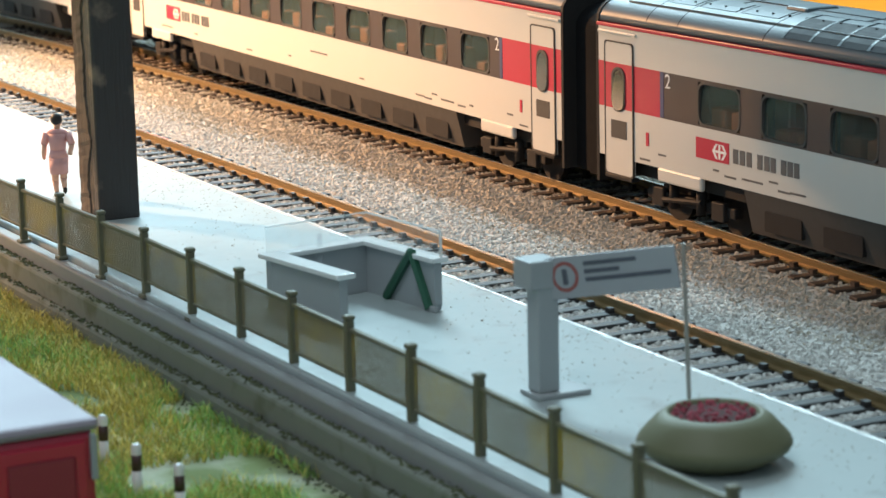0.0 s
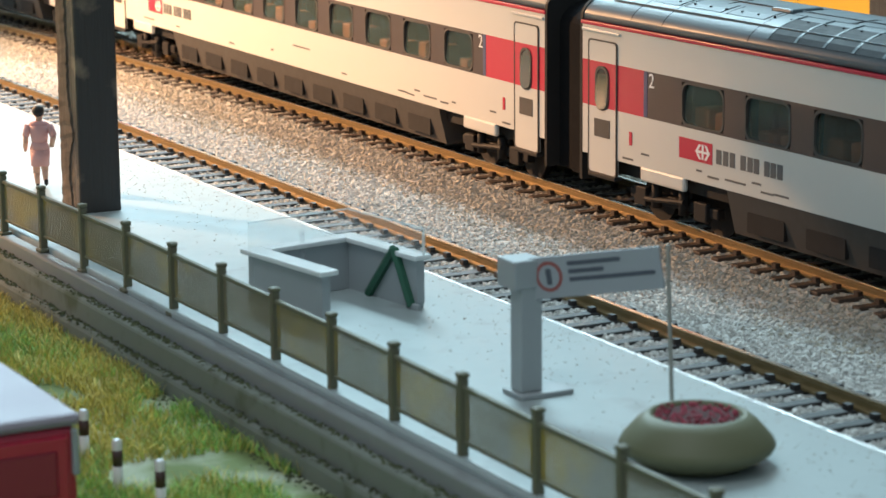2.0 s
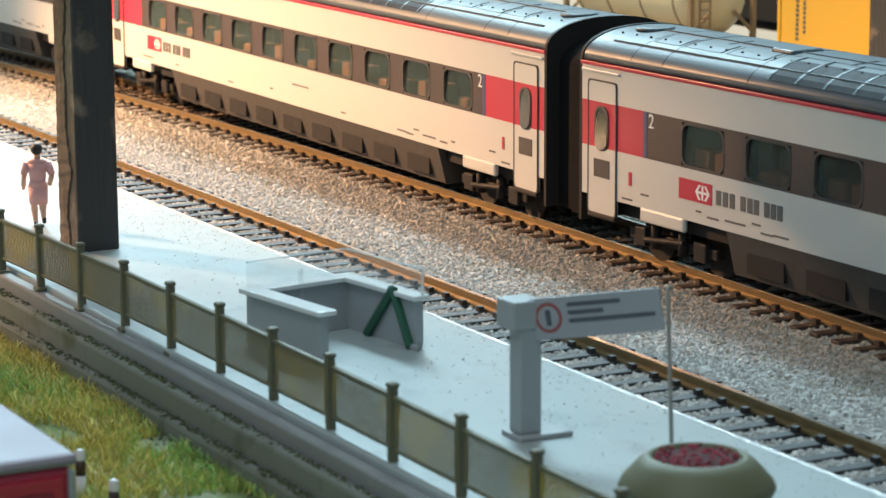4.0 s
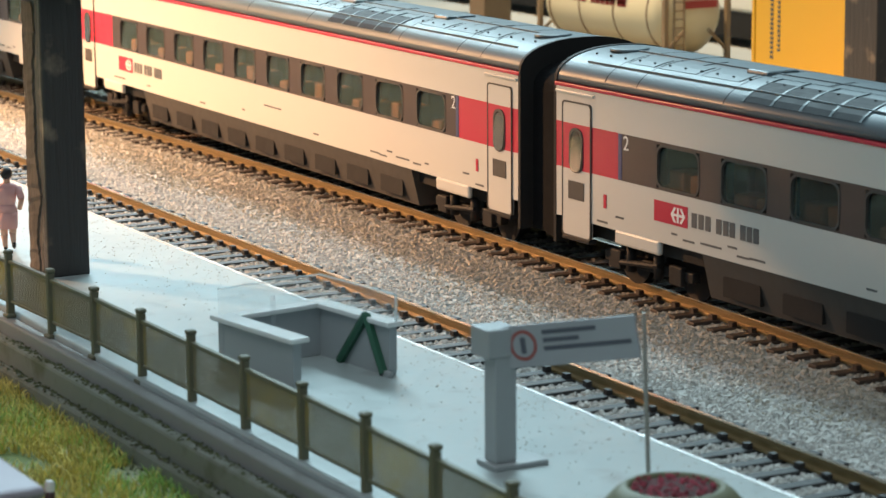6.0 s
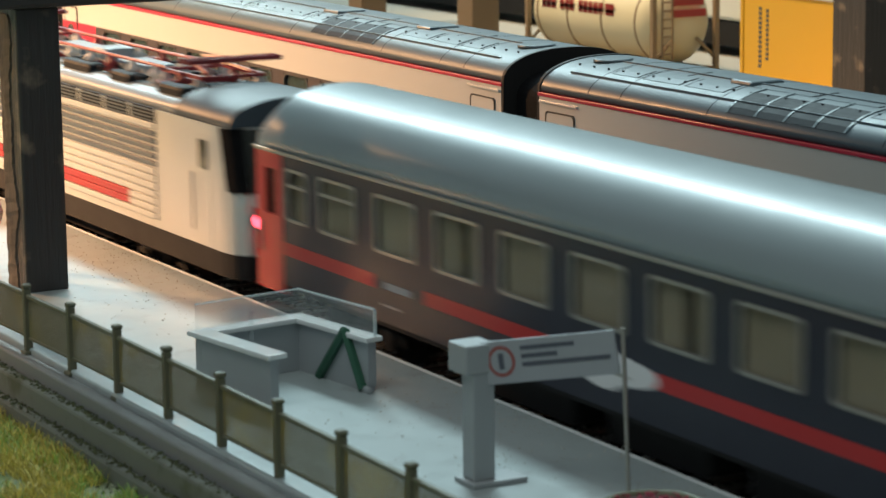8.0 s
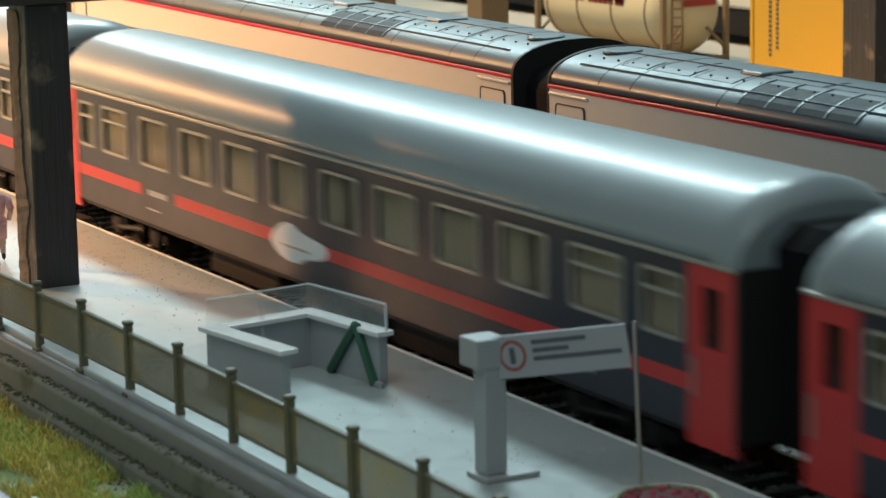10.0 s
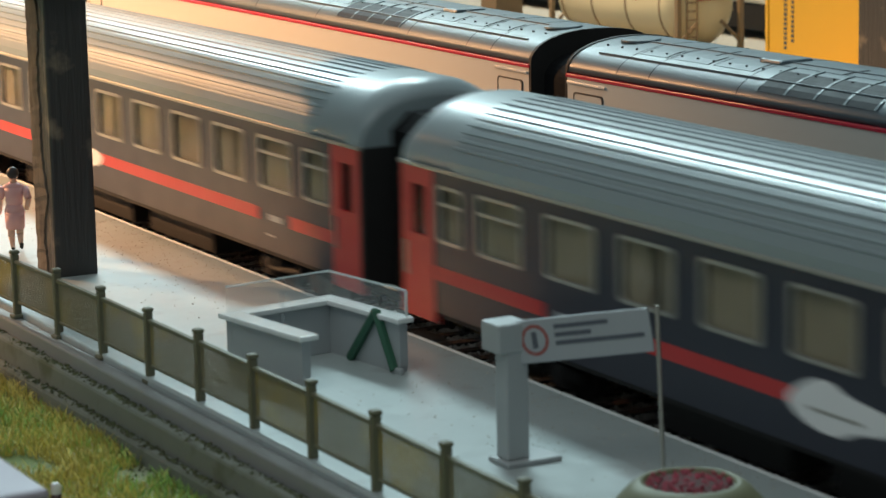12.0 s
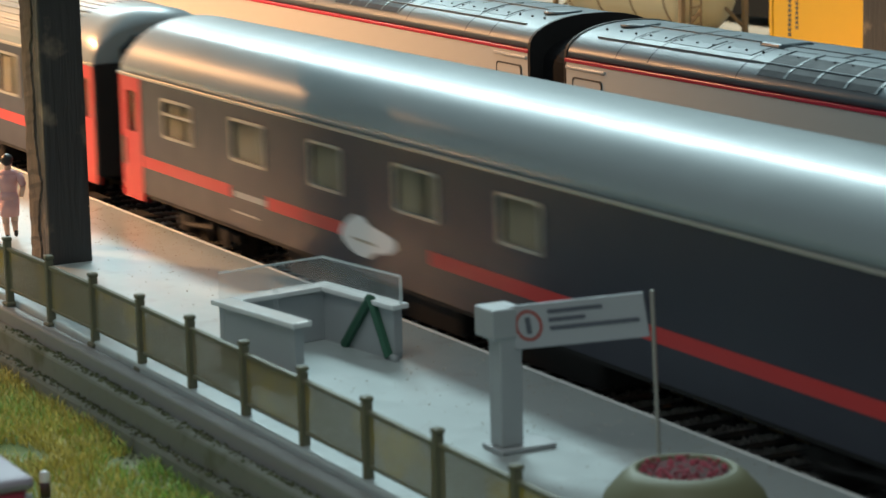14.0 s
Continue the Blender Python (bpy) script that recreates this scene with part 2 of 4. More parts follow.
def box(x0, x1, y0, y1, z0, z1, bevel=0.0):
    bm = bmesh.new()
    add_box(bm, x0, x1, y0, y1, z0, z1, bevel)
    return bm


def add_rod(bm, a, b, r0, r1=None, n=10):
    a, b = Vector(a) * MM, Vector(b) * MM
    r1 = r0 if r1 is None else r1
    q = (b - a).to_track_quat("Z", "Y")
    rings = []
    for c, r in ((a, r0), (b, r1)):
        rings.append([bm.verts.new(c + q @ Vector((math.cos(t) * r * MM, math.sin(t) * r * MM, 0))) for t in [2 * math.pi * i / n for i in range(n)]])
    for i in range(n):
        f = bm.faces.new((rings[0][i], rings[0][(i + 1) % n], rings[1][(i + 1) % n], rings[1][i]))
        f.smooth = n > 8
    bm.faces.new(rings[0][::-1])
    bm.faces.new(rings[1])


def rod(a, b, r0, r1=None, n=10):
    bm = bmesh.new()
    add_rod(bm, a, b, r0, r1, n)
    return bm


def lathe(profile, centre, n=40, axis="z"):
    """Turned body: profile of (radius, height)."""
    bm = bmesh.new()
    cx, cy, cz = centre
    rings = []
    for r, h in profile:
        ring = []
        for i in range(n):
            t = 2 * math.pi * i / n
            u, v = r * math.cos(t), r * math.sin(t)
            p = (cx + u, cy + v, cz + h) if axis == "z" else (cx + h, cy + u, cz + v)
            ring.append(bm.verts.new(Vector(p) * MM))
        rings.append(ring)
    for a, b in zip(rings, rings[1:]):
        for i in range(n):
            f = bm.faces.new((a[i], a[(i + 1) % n], b[(i + 1) % n], b[i]))
            f.smooth = True
    for ring in (rings[0][::-1], rings[-1]):
        bm.faces.new([bm.verts.new(v.co) for v in ring])
    return bm


def extrude_x(profile, x0, x1, smooth=True, caps=True, steps=1):
    """A closed profile of (y, z) drawn along x."""
    bm = bmesh.new()
    rings = []
    for k in range(steps + 1):
        x = x0 + (x1 - x0) * k / steps
        rings.append([bm.verts.new((x * MM, y * MM, z * MM)) for y, z in profile])
    n = len(profile)
    for a, b in zip(rings, rings[1:]):
        for i in range(n):
            f = bm.faces.new((a[i], a[(i + 1) % n], b[(i + 1) % n], b[i]))
            f.smooth = smooth
    if caps:  # caps on vertices of their own, so that the skin shades cleanly
        for ring in (rings[0], rings[-1][::-1]):
            bm.faces.new([bm.verts.new(v.co) for v in ring])
    return bm


def wall_panel(x0, x1, z0, z1, y, thick, holes):
    """A wall along x with rectangular holes through it; its outer face at y."""
    xs = sorted({x0, x1, *[h[0] for h in holes], *[h[1] for h in holes]})
    zs = sorted({z0, z1, *[h[2] for h in holes], *[h[3] for h in holes]})
    bm = bmesh.new()
    vv = {}

    def v(x, yy, z):
        k = (x, yy, z)
        if k not in vv:
            vv[k] = bm.verts.new((x * MM, yy * MM, z * MM))
        return vv[k]

    def solid(i, j):
        if not (0 <= i < len(xs) - 1 and 0 <= j < len(zs) - 1):
            return False
        cx, cz = (xs[i] + xs[i + 1]) / 2, (zs[j] + zs[j + 1]) / 2
        return not any(h[0] < cx < h[1] and h[2] < cz < h[3] for h in holes)

    for i in range(len(xs) - 1):
        for j in range(len(zs) - 1):
            if not solid(i, j):
                continue
            a, b, c, d = xs[i], xs[i + 1], zs[j], zs[j + 1]
            for yy in (y, y + thick):
                bm.faces.new((v(a, yy, c), v(b, yy, c), v(b, yy, d), v(a, yy, d)))
            if not solid(i - 1, j):
                bm.faces.new((v(a, y, c), v(a, y + thick, c), v(a, y + thick, d), v(a, y, d)))
            if not solid(i + 1, j):
                bm.faces.new((v(b, y, c), v(b, y + thick, c), v(b, y + thick, d), v(b, y, d)))
            if not solid(i, j - 1):
                bm.faces.new((v(a, y, c), v(b, y, c), v(b, y + thick, c), v(a, y + thick, c)))
            if not solid(i, j + 1):
                bm.faces.new((v(a, y, d), v(b, y, d), v(b, y + thick, d), v(a, y + thick, d)))
    return bm


def rounded(x0, x1, z0, z1, r, n=5):
    """Outline of a rounded rectangle in (x, z)."""
    pts = []
    for cx, cz, a0 in ((x1 - r, z1 - r, 0), (x0 + r, z1 - r, 90), (x0 + r, z0 + r, 180), (x1 - r, z0 + r, 270)):
        for k in range(n + 1):
            a = radians(a0 + 90 * k / n)
            pts.append((cx + r * math.cos(a), cz + r * math.sin(a)))
    return pts


def plate(outline, y, thick):
    """A flat plate with an outline in (x, z), its face at y, its back at y + thick."""
    bm = bmesh.new()
    f = [bm.verts.new((x * MM, y * MM, z * MM)) for x, z in outline]
    b = [bm.verts.new((x * MM, (y + thick) * MM, z * MM)) for x, z in outline]
    bm.faces.new(f)
    bm.faces.new(b[::-1])
    n = len(f)
    for i in range(n):
        bm.faces.new((f[i], b[i], b[(i + 1) % n], f[(i + 1) % n]))
    return bm


def ring_plate(outline, inset, y, thick, cx, cz):
    """A frame: an outline and the same outline shrunk by inset towards its middle."""
    bm = bmesh.new()
    loops = []
    for k, yy in ((0, y), (1, y), (1, y + thick), (0, y + thick)):
        loop = []
        for x, z in outline:
            if k:
                x -= math.copysign(min(inset, abs(x - cx)), x - cx)
                z -= math.copysign(min(inset, abs(z - cz)), z - cz)
            loop.append(bm.verts.new((x * MM, yy * MM, z * MM)))
        loops.append(loop)
    n = len(outline)
    for a, b in ((0, 1), (1, 2), (2, 3), (3, 0)):
        for i in range(n):
            bm.faces.new((loops[a][i], loops[a][(i + 1) % n], loops[b][(i + 1) % n], loops[b][i]))
    return bm


def thing(name, label, category, group="", x=0, y=0, z=0, turn=0, kind=""):
    ob = new(name)
    ob.matrix_basis = pose(x * MM, y * MM, z * MM, 0, 0, turn)
    return tagged(ob, label, category, group, kind)


def setting(ob, label, category):
    return tagged(ob, label, category, kind="structure")


RAIL_Z = -4.2
BED_Z = -7.2

# ---- ground, platform and plinth ----
setting(part("ground", box(-4000, 4000, -73, 3000, -40, BED_Z - 0.6), BOARD, None), "brown model baseboard strewn with fine ballast", "ground")
setting(part("ground_low", box(-4000, 4000, -900, -73, -40, -13), GRASSBED, None), "low model ground before the platform", "ground")
setting(part("platform", box(-900, 420, -69.5, -17.2, BED_Z - 1, 0, 0.4), PLATFORM, None), "long grey painted model station platform", "platform")
setting(part("platform_edge", box(-900, 420, -17.2, -16.4, BED_Z - 1, 0.05, 0.25), EDGE, None), "platform edge with its bright glint put into a pale tone", "edge")
setting(part("ledge", box(-900, 420, -72.2, -69.5, -12.9, -1.1, 0.4), LEDGE, None), "pale concrete ledge below the fence", "ledge")
setting(part("plinth_upper", box(-900, 420, -74.6, -72.2, -12.95, -3.6, 0.6), CONCRETE, None), "dark grey concrete plinth of the platform", "plinth")
setting(part("plinth_lower", box(-900, 420, -76.4, -74.6, -12.9, -7.6, 0.8), CONCRETE, None), "weathered grey concrete foot of the plinth", "plinth")


# ---- tracks ----
def near_line(x):
    return 0.0


def far_line(x):
    d = x + 85.0
    k = 1.1e-4 * d * d
    return 69.6 - (k if abs(d) < 300 else 1.1e-4 * (600 * abs(d) - 90000))


def swept_rail(name, line, off, x0, x1, step, profile, material, parent):
    verts, faces = [], []
    n = len(profile)
    xs = list(np.arange(x0, x1 + 0.1, step))
    for x in xs:
        c = line(x)
        verts += [(x, c + off + py, pz) for py, pz in profile]
    for k in range(len(xs) - 1):
        for i in range(n):
            a, b = k * n + i, k * n + (i + 1) % n
            faces.append((a, b, b + n, a + n))
    faces.append(tuple(range(n))[::-1])
    faces.append(tuple(range((len(xs) - 1) * n, len(xs) * n)))
    return finish(name, mesh_of(name, verts, faces), material, parent)


FOOT = [(-1.1, -2.3), (1.1, -2.3), (1.1, -1.9), (0.3, -1.6), (0.3, -0.75), (0.48, -0.6), (0.48, -0.1), (-0.48, -0.1), (-0.48, -0.6), (-0.3, -0.75), (-0.3, -1.6), (-1.1, -1.9)]
HEAD = [(-0.44, -0.12), (0.44, -0.12), (0.42, 0.0), (-0.42, 0.0)]


def track(name, label, line, x0, x1, sleepers, mat_sleeper):
    t = thing(name, label, "track", "tracks")
    t["kind"] = "structure"
    for off in (-8.25, 8.25):
        r = swept_rail("rail", line, off, x0, x1, 12, [(a, b + RAIL_Z) for a, b in FOOT], RAIL, t)
        swept_rail("rail_head", line, off, x0, x1, 12, [(a, b + RAIL_Z) for a, b in HEAD], RAILTOP, r)
    bm = box(-1.35, 1.35, -15.2, 15.2, RAIL_Z - 4.0, RAIL_Z - 2.3, 0.2)
    for off in (-8.25, 8.25):
        for s in (-1.75, 1.75):
            add_box(bm, -0.7, 0.7, off + s - 0.55, off + s + 0.55, RAIL_Z - 2.35, RAIL_Z - 1.35)
    me = bpy.data.meshes.new("sleeper")
    bmesh.ops.recalc_face_normals(bm, faces=bm.faces)
    bm.to_mesh(me)
    bm.free()
    me.materials.append(mat_sleeper)
    x = sleepers[0]
    while x < sleepers[1]:
        ob = new("sleeper", me)
        ob.parent = t
        slope = math.degrees(math.atan(line(x + 1) - line(x)))
        ob.matrix_basis = pose(x * MM, line(x) * MM, random.uniform(-0.1, 0.1) * MM, 0, 0, slope + random.uniform(-0.8, 0.8))
        x += 6.95
    return t


track("platform_track", "empty model track with black sleepers along the platform edge", near_line, -900, 2000, (-420, 330), SLEEPER)
track("second_track", "gently curved model track with rusty rails under the standing train", far_line, -900, 700, (-420, 330), SLEEPER_BROWN)


def ballast(name, label, material, seed, count, pale):
    """Loose stones over the bed between and under the tracks."""
    verts, faces = [], []
    rnd = np.random.RandomState(seed)
    base = [(-1, -1, 0), (1, -1, 0), (1, 1, 0), (-1, 1, 0), (-0.5, -0.5, 1), (0.6, -0.4, 0.9), (0.4, 0.6, 1.1), (-0.6, 0.5, 0.8)]
    quads = [(0, 1, 5, 4), (1, 2, 6, 5), (2, 3, 7, 6), (3, 0, 4, 7), (4, 5, 6, 7)]
    for k in range(count):
        x = rnd.uniform(-420, 250)
        y = rnd.uniform(-15.5, 96)
        edge = 31 + 9 * noise.noise(Vector((x * 0.02, y * 0.04, 1.0))) + rnd.normal() * 4
        if (y < edge) != pale:
            continue
        z = BED_Z + 0.1
        s = rnd.uniform(0.25, 0.5)
        if min(abs(y), abs(y - far_line(x))) < 15.6:
            if abs((x + 420 + 3.475) % 6.95 - 3.475) < 1.6:
                continue
            z += 0.15
            s *= 0.95
        a = rnd.uniform(0, 6.28)
        ca, sa, tz = math.cos(a) * s, math.sin(a) * s, s * rnd.uniform(0.5, 1.1)
        n = len(verts)
        j = rnd.uniform(0.6, 1.3, 8)
        verts += [(x + (px * ca - py * sa) * q, y + (px * sa + py * ca) * q, z + pz * tz * q) for (px, py, pz), q in zip(base, j)]
        faces += [tuple(i + n for i in q) for q in quads]
    ob = finish(name, mesh_of(name, verts, faces), material)
    tagged(ob, label, "ballast", kind="stuff")


setting(part("ballast_bed", box(-900, 2000, -16.3, 100, BED_Z - 1.5, BED_Z), BALLAST_BED, None), "bed of fine grey ballast", "ballast bed")
ballast("pale_ballast", "loose pale grey ballast stones round the platform track", BALLAST, 4, 135000, True)
ballast("tan_ballast", "loose tan brown ballast stones beside the second track", BALLAST_TAN, 5, 90000, False)


# ---- wooden pillar and beam ----
pillar = thing("wooden_pillar", "dark stained square wooden pillar standing on the platform", "pillar")
part("shaft", box(-27, -16.8, -52.5, -43.6, -0.2, 57.0, 0.5), WOOD, pillar)


def torn_face():
    """Splintered pale wood laid bare along one face of the pillar."""
    rnd = random.Random(12)
    bm = bmesh.new()
    rows = []
    for k in range(58):
        z = 0.2 + k * 0.97
        w = 5.2 + 2.6 * noise.noise(Vector((z * 0.09, 0.0, 4.0))) + rnd.uniform(-0.5, 0.5)
        rows.append([bm.verts.new(Vector((x, y, z)) * MM) for x, y in ((-26.6, -52.4), (-26.8 + 0.3 * rnd.random(), -52.8 - 0.2 * rnd.random()), (-26.6 + w * 0.5, -52.8 - 0.3 * rnd.random()), (-26.6 + w, -52.7 - 0.2 * rnd.random()), (-26.4 + w, -52.4))])
    for a, b in zip(rows, rows[1:]):
        for i in range(4):
            bm.faces.new((a[i], a[i + 1], b[i + 1], b[i]))
        bm.faces.new((a[4], a[0], b[0], b[4]))
    bm.faces.new(rows[0][::-1])
    bm.faces.new(rows[-1])
    part("splintered_face", bm, SPLINTER, pillar, "pale splintered bare wood")


torn_face()
beam = thing("wooden_beam", "dark wooden crossbeam resting on the pillar", "beam")
part("timber", box(-27.5, -14.0, -130, -6.5, 57.0, 66.0, 0.9), WOOD, beam)


# ---- fence ----
def fence():
    fx = [30.9 + 20.7 * k for k in range(-12, 12)]

    def fy(x):
        return -68.0 - 1.5e-4 * (x - 130) ** 2 if x < 130 else -68.0

    first = thing("fence_panel", "weathered olive grey picket fence panel with mossy stains", "fence", "platform fence panels")
    part("post", box(-0.6, 0.6, -0.7, 0.7, -1.2, 11.0, 0.2), FENCE_POST, first)
    part("post_foot", box(-1.3, 1.3, -1.2, 1.2, -1.2, -0.4, 0.3), FENCE_POST, first)
    part("post_cap", box(-0.78, 0.78, -0.85, 0.85, 11.0, 11.8, 0.3), FENCE_POST, first)
    part("top_rail", box(0.75, 19.95, -0.45, 0.45, 9.3, 10.0, 0.15), FENCE_POST, first)
    part("bottom_rail", box(0.75, 19.95, -0.3, 0.3, 1.7, 2.2, 0.12), FENCE_POST, first)
    bm = box(-0.245, 0.245, -0.05, 0.05, 1.75, 9.6)
    me = bpy.data.meshes.new("slat")
    bm.to_mesh(me)
    bm.free()
    me.materials.append(FENCE)
    for k in range(24):
        ob = new("slat", me)
        ob.parent = first
        ob.location = ((1.2 + k * 0.795) * MM, 0, 0)
    for k, x in enumerate(fx):
        turn = math.degrees(math.atan2(fy(x + 20.7) - fy(x), 20.7))
        m = pose(x * MM, fy(x) * MM, 0.1 * MM * math.sin(3 * k), 0, 0.3 * math.sin(5 * k), turn)
        if k == 0:
            first.matrix_basis = m
        else:
            copy_thing(first, m)


fence()


# ---- windscreen shelter, sign, tub, figure ----
def shelter():
    t = thing("platform_shelter", "open grey model windbreak with clear acrylic panes on the platform", "shelter", x=73, y=-44, turn=8)
    # walls round three sides, open towards the platform's near end
    part("front_wall", box(1.6, 23.0, -11.4, -9.7, 0, 8.6, 0.15), GREYPAINT, t)
    part("end_wall", box(-0.2, 1.6, -11.4, 10.0, 0, 8.6, 0.15), GREYPAINT, t)
    part("rear_wall", plate([(1.6, 0), (22.0, 0), (22.4, 1.2), (22.4, 8.6), (1.6, 8.6)], 8.4, 1.6), GREYPAINT, t)
    # copings in the near-white tone, their bright light painted in
    part("front_coping", box(-1.2, 24.0, -12.4, -8.6, 8.6, 9.5, 0.2), EDGE, t)
    part("end_coping", box(-1.4, 2.4, -8.6, 7.4, 8.6, 9.5, 0.2), EDGE, t)
    part("rear_coping", box(-1.4, 23.4, 7.4, 10.8, 8.6, 9.5, 0.2), EDGE, t)
    part("toe_plate", box(21.0, 23.6, 7.6, 8.4, 0, 1.0, 0.2), GREYPAINT, t)
    bm = bmesh.new()
    add_rod(bm, (8.4, 7.9, 0.4), (16.4, 7.9, 9.7), 0.85, n=6)
    add_rod(bm, (16.4, 7.9, 9.7), (21.4, 7.9, 0.4), 0.85, n=6)
    part("green_brace", bm, GREEN, t, "dark green painted brace")
    rear = part("rear_pane", box(-0.3, 22.8, 9.3, 9.7, 9.5, 13.9, 0.08), CLEAR, t, "clear acrylic wind pane")
    part("pane_edge", box(22.8, 23.1, 9.25, 9.75, 9.5, 13.9), CLEAR_EDGE, rear)
    part("pane_edge", box(-0.3, 22.8, 9.25, 9.75, 13.9, 14.15), CLEAR_EDGE, rear)
    part("end_pane", box(-0.4, 0.0, -11.2, 9.3, 9.5, 13.9, 0.08), CLEAR, t, "clear acrylic wind pane")
    part("pane_edge", box(-0.45, 0.05, -11.2, 9.25, 13.9, 14.1), CLEAR_EDGE, rear)
    # thin clear strip added to stand in for a glint inside the shelter
    part("acrylic_strip", box(1.8, 2.3, -2.0, -1.2, 4.0, 12.0), CLEAR, t)


shelter()


def grit():
    """Stray ballast crumbs on the platform, thickest near its track edge."""
    rnd = random.Random(21)
    verts, faces = [], []
    for k in range(1500):
        x = rnd.uniform(-140, 240)
        y = -17.5 - abs(rnd.gauss(0, 15))
        if y < -66 or (72 < x < 99 and -56 < y < -32):
            continue
        q = rnd.uniform(0.07, 0.22)
        a = rnd.uniform(0, 6.28)
        n = len(verts)
        for i in range(4):
            verts.append((x + q * math.cos(a + 1.57 * i) * rnd.uniform(0.6, 1.2), y + q * math.sin(a + 1.57 * i) * rnd.uniform(0.6, 1.2), 0.0))
        verts.append((x, y, q * 0.9))
        faces += [(n, n + 1, n + 4), (n + 1, n + 2, n + 4), (n + 2, n + 3, n + 4), (n + 3, n, n + 4)]
    tagged(finish("grit", mesh_of("grit", verts, faces), BALLAST_TAN), "stray brown ballast crumbs scattered over the platform", "grit", kind="stuff")


grit()


def sign():
    t = thing("platform_sign", "grey square post with a warning panel hung from its top", "sign post")
    part("foot_plate", box(149.5, 155.5, -47.0, -38.0, 0, 0.8, 0.2), GREYPAINT, t)
    part("post", box(150.7, 154.2, -46.3, -42.7, 0.8, 20.5, 0.25), GREYPAINT, t)
    part("cap", box(149.0, 154.4, -47.6, -42.4, 16.6, 21.0, 0.3), GREYPAINT, t)


sign()


def banner():
    t = thing("warning_panel", "pale tilted warning panel between the grey post and a thin rod", "sign", x=153.6, y=-44.0, z=14.8, turn=40.6)
    t.matrix_basis = t.matrix_basis @ pose(0, 0, 0, 0, -9.0, 0)
    L = 20.6
    part("panel", box(0, L, -0.3, 0.3, 0, 6.3, 0.1), SIGNFACE, t)
    part("warning_disc", plate([(3.2 + 2.1 * math.cos(a), 3.3 + 2.3 * math.sin(a)) for a in np.linspace(0, 6.2, 26)], -0.36, 0.1), SIGNRED, t, "round red-rimmed warning symbol")
    part("disc_field", plate([(3.2 + 1.6 * math.cos(a), 3.3 + 1.75 * math.sin(a)) for a in np.linspace(0, 6.2, 26)], -0.42, 0.1), SIGNFACE, t)
    part("symbol_bar", box(2.8, 3.6, -0.48, -0.38, 2.1, 4.5, 0.1), SIGNINK, t)
    for z, a, b in ((4.7, 6.3, 14.5), (3.5, 6.3, 11.8), (2.3, 6.3, 19.6)):
        part("text_bar", box(a, b, -0.38, -0.2, z, z + 0.62), SIGNINK, t)
    r = thing("thin_rod", "thin dark metal rod standing on the platform beside the tub", "rod")
    part("shaft", rod((170.0, -30.0, 0), (169.4, -30.6, 24.6), 0.33, n=8), FRAME, r)
    part("foot", rod((170.0, -30.0, 0), (170.0, -30.0, 0.5), 0.9, n=10), FRAME, r)


banner()


def tub():
    t = thing("flower_tub", "round olive concrete flower tub with red blossoms", "flower tub")
    c = (195.0, -42.2, 0)
    part("bowl", lathe([(6.0, 0), (7.6, 0.4), (10.2, 2.0), (10.7, 2.9), (10.3, 3.8), (8.2, 6.1), (6.9, 7.1), (6.2, 7.1), (6.0, 6.4)], c), TUB, t)
    part("soil", lathe([(6.1, 6.2), (5.4, 6.7), (3, 7.0), (0.5, 7.2)], c, 24), SOIL, t)
    bm = bmesh.new()
    rnd = random.Random(3)
    for k in range(190):
        a, r = rnd.uniform(0, 6.28), 5.7 * math.sqrt(rnd.random())
        s = rnd.uniform(0.16, 0.42)
        bmesh.ops.create_icosphere(bm, subdivisions=1, radius=s * MM, matrix=Matrix.Translation(Vector((c[0] + r * math.cos(a), c[1] + r * math.sin(a), 6.6 + rnd.uniform(0, 0.7))) * MM))
    part("blossoms", bm, BLOSSOM, t, "small red blossoms")


tub()


# ---- standing tilting train ----
def roof_profile(half, z0, rise, n=18, power=2.4):
    pts = []
    for k in range(n + 1):
        a = math.pi * k / n
        c, s_ = math.cos(a), math.sin(a)
        pts.append((-half * math.copysign(abs(c) ** (2 / power), c), z0 + rise * abs(s_) ** (2 / power)))
    return pts


def wheelset(parent, x, y0, r=5.3):
    for y in (-7.2, 7.2):
        w = part("wheel", lathe([(r, -1.2), (r, 0.4), (r + 0.6, 0.5), (r + 0.6, 1.2)], (0, 0, 0), 20, "x"), UNDER, parent)
        w.matrix_basis = pose(x * MM, (y0 + y) * MM, r * MM, 0, 0, -90 if y < 0 else 90)


def bogie(parent, x, half=13.0):
    b = part("bogie", box(x - 16, x + 16, -half, -half + 2.0, 4.2, 6.4, 0.3), UNDER, parent)
    for s in (-11, 11):
        part("axle_box", box(x + s - 2.2, x + s + 2.2, -half - 0.9, -half + 0.6, 3.2, 7.2, 0.3), UNDER, b)
        part("spring", rod((x + s * 0.45, -half - 0.6, 3.6), (x + s * 0.45, -half - 0.6, 9.0), 1.1, n=10), UNDER, b)
    part("damper", rod((x - 8, -half - 1.2, 5.0), (x + 6, -half - 1.2, 6.4), 0.6, n=8), UNDER, b)
    part("cross_beam", box(x - 4, x + 4, -half + 2, half - 2, 4.0, 8.4, 0.3), UNDER, b)
    part("far_frame", box(x - 16, x + 16, half - 2.0, half, 4.2, 6.4, 0.3), UNDER, b)
    for s in (-11, 11):
        wheelset(b, x + s, 0)


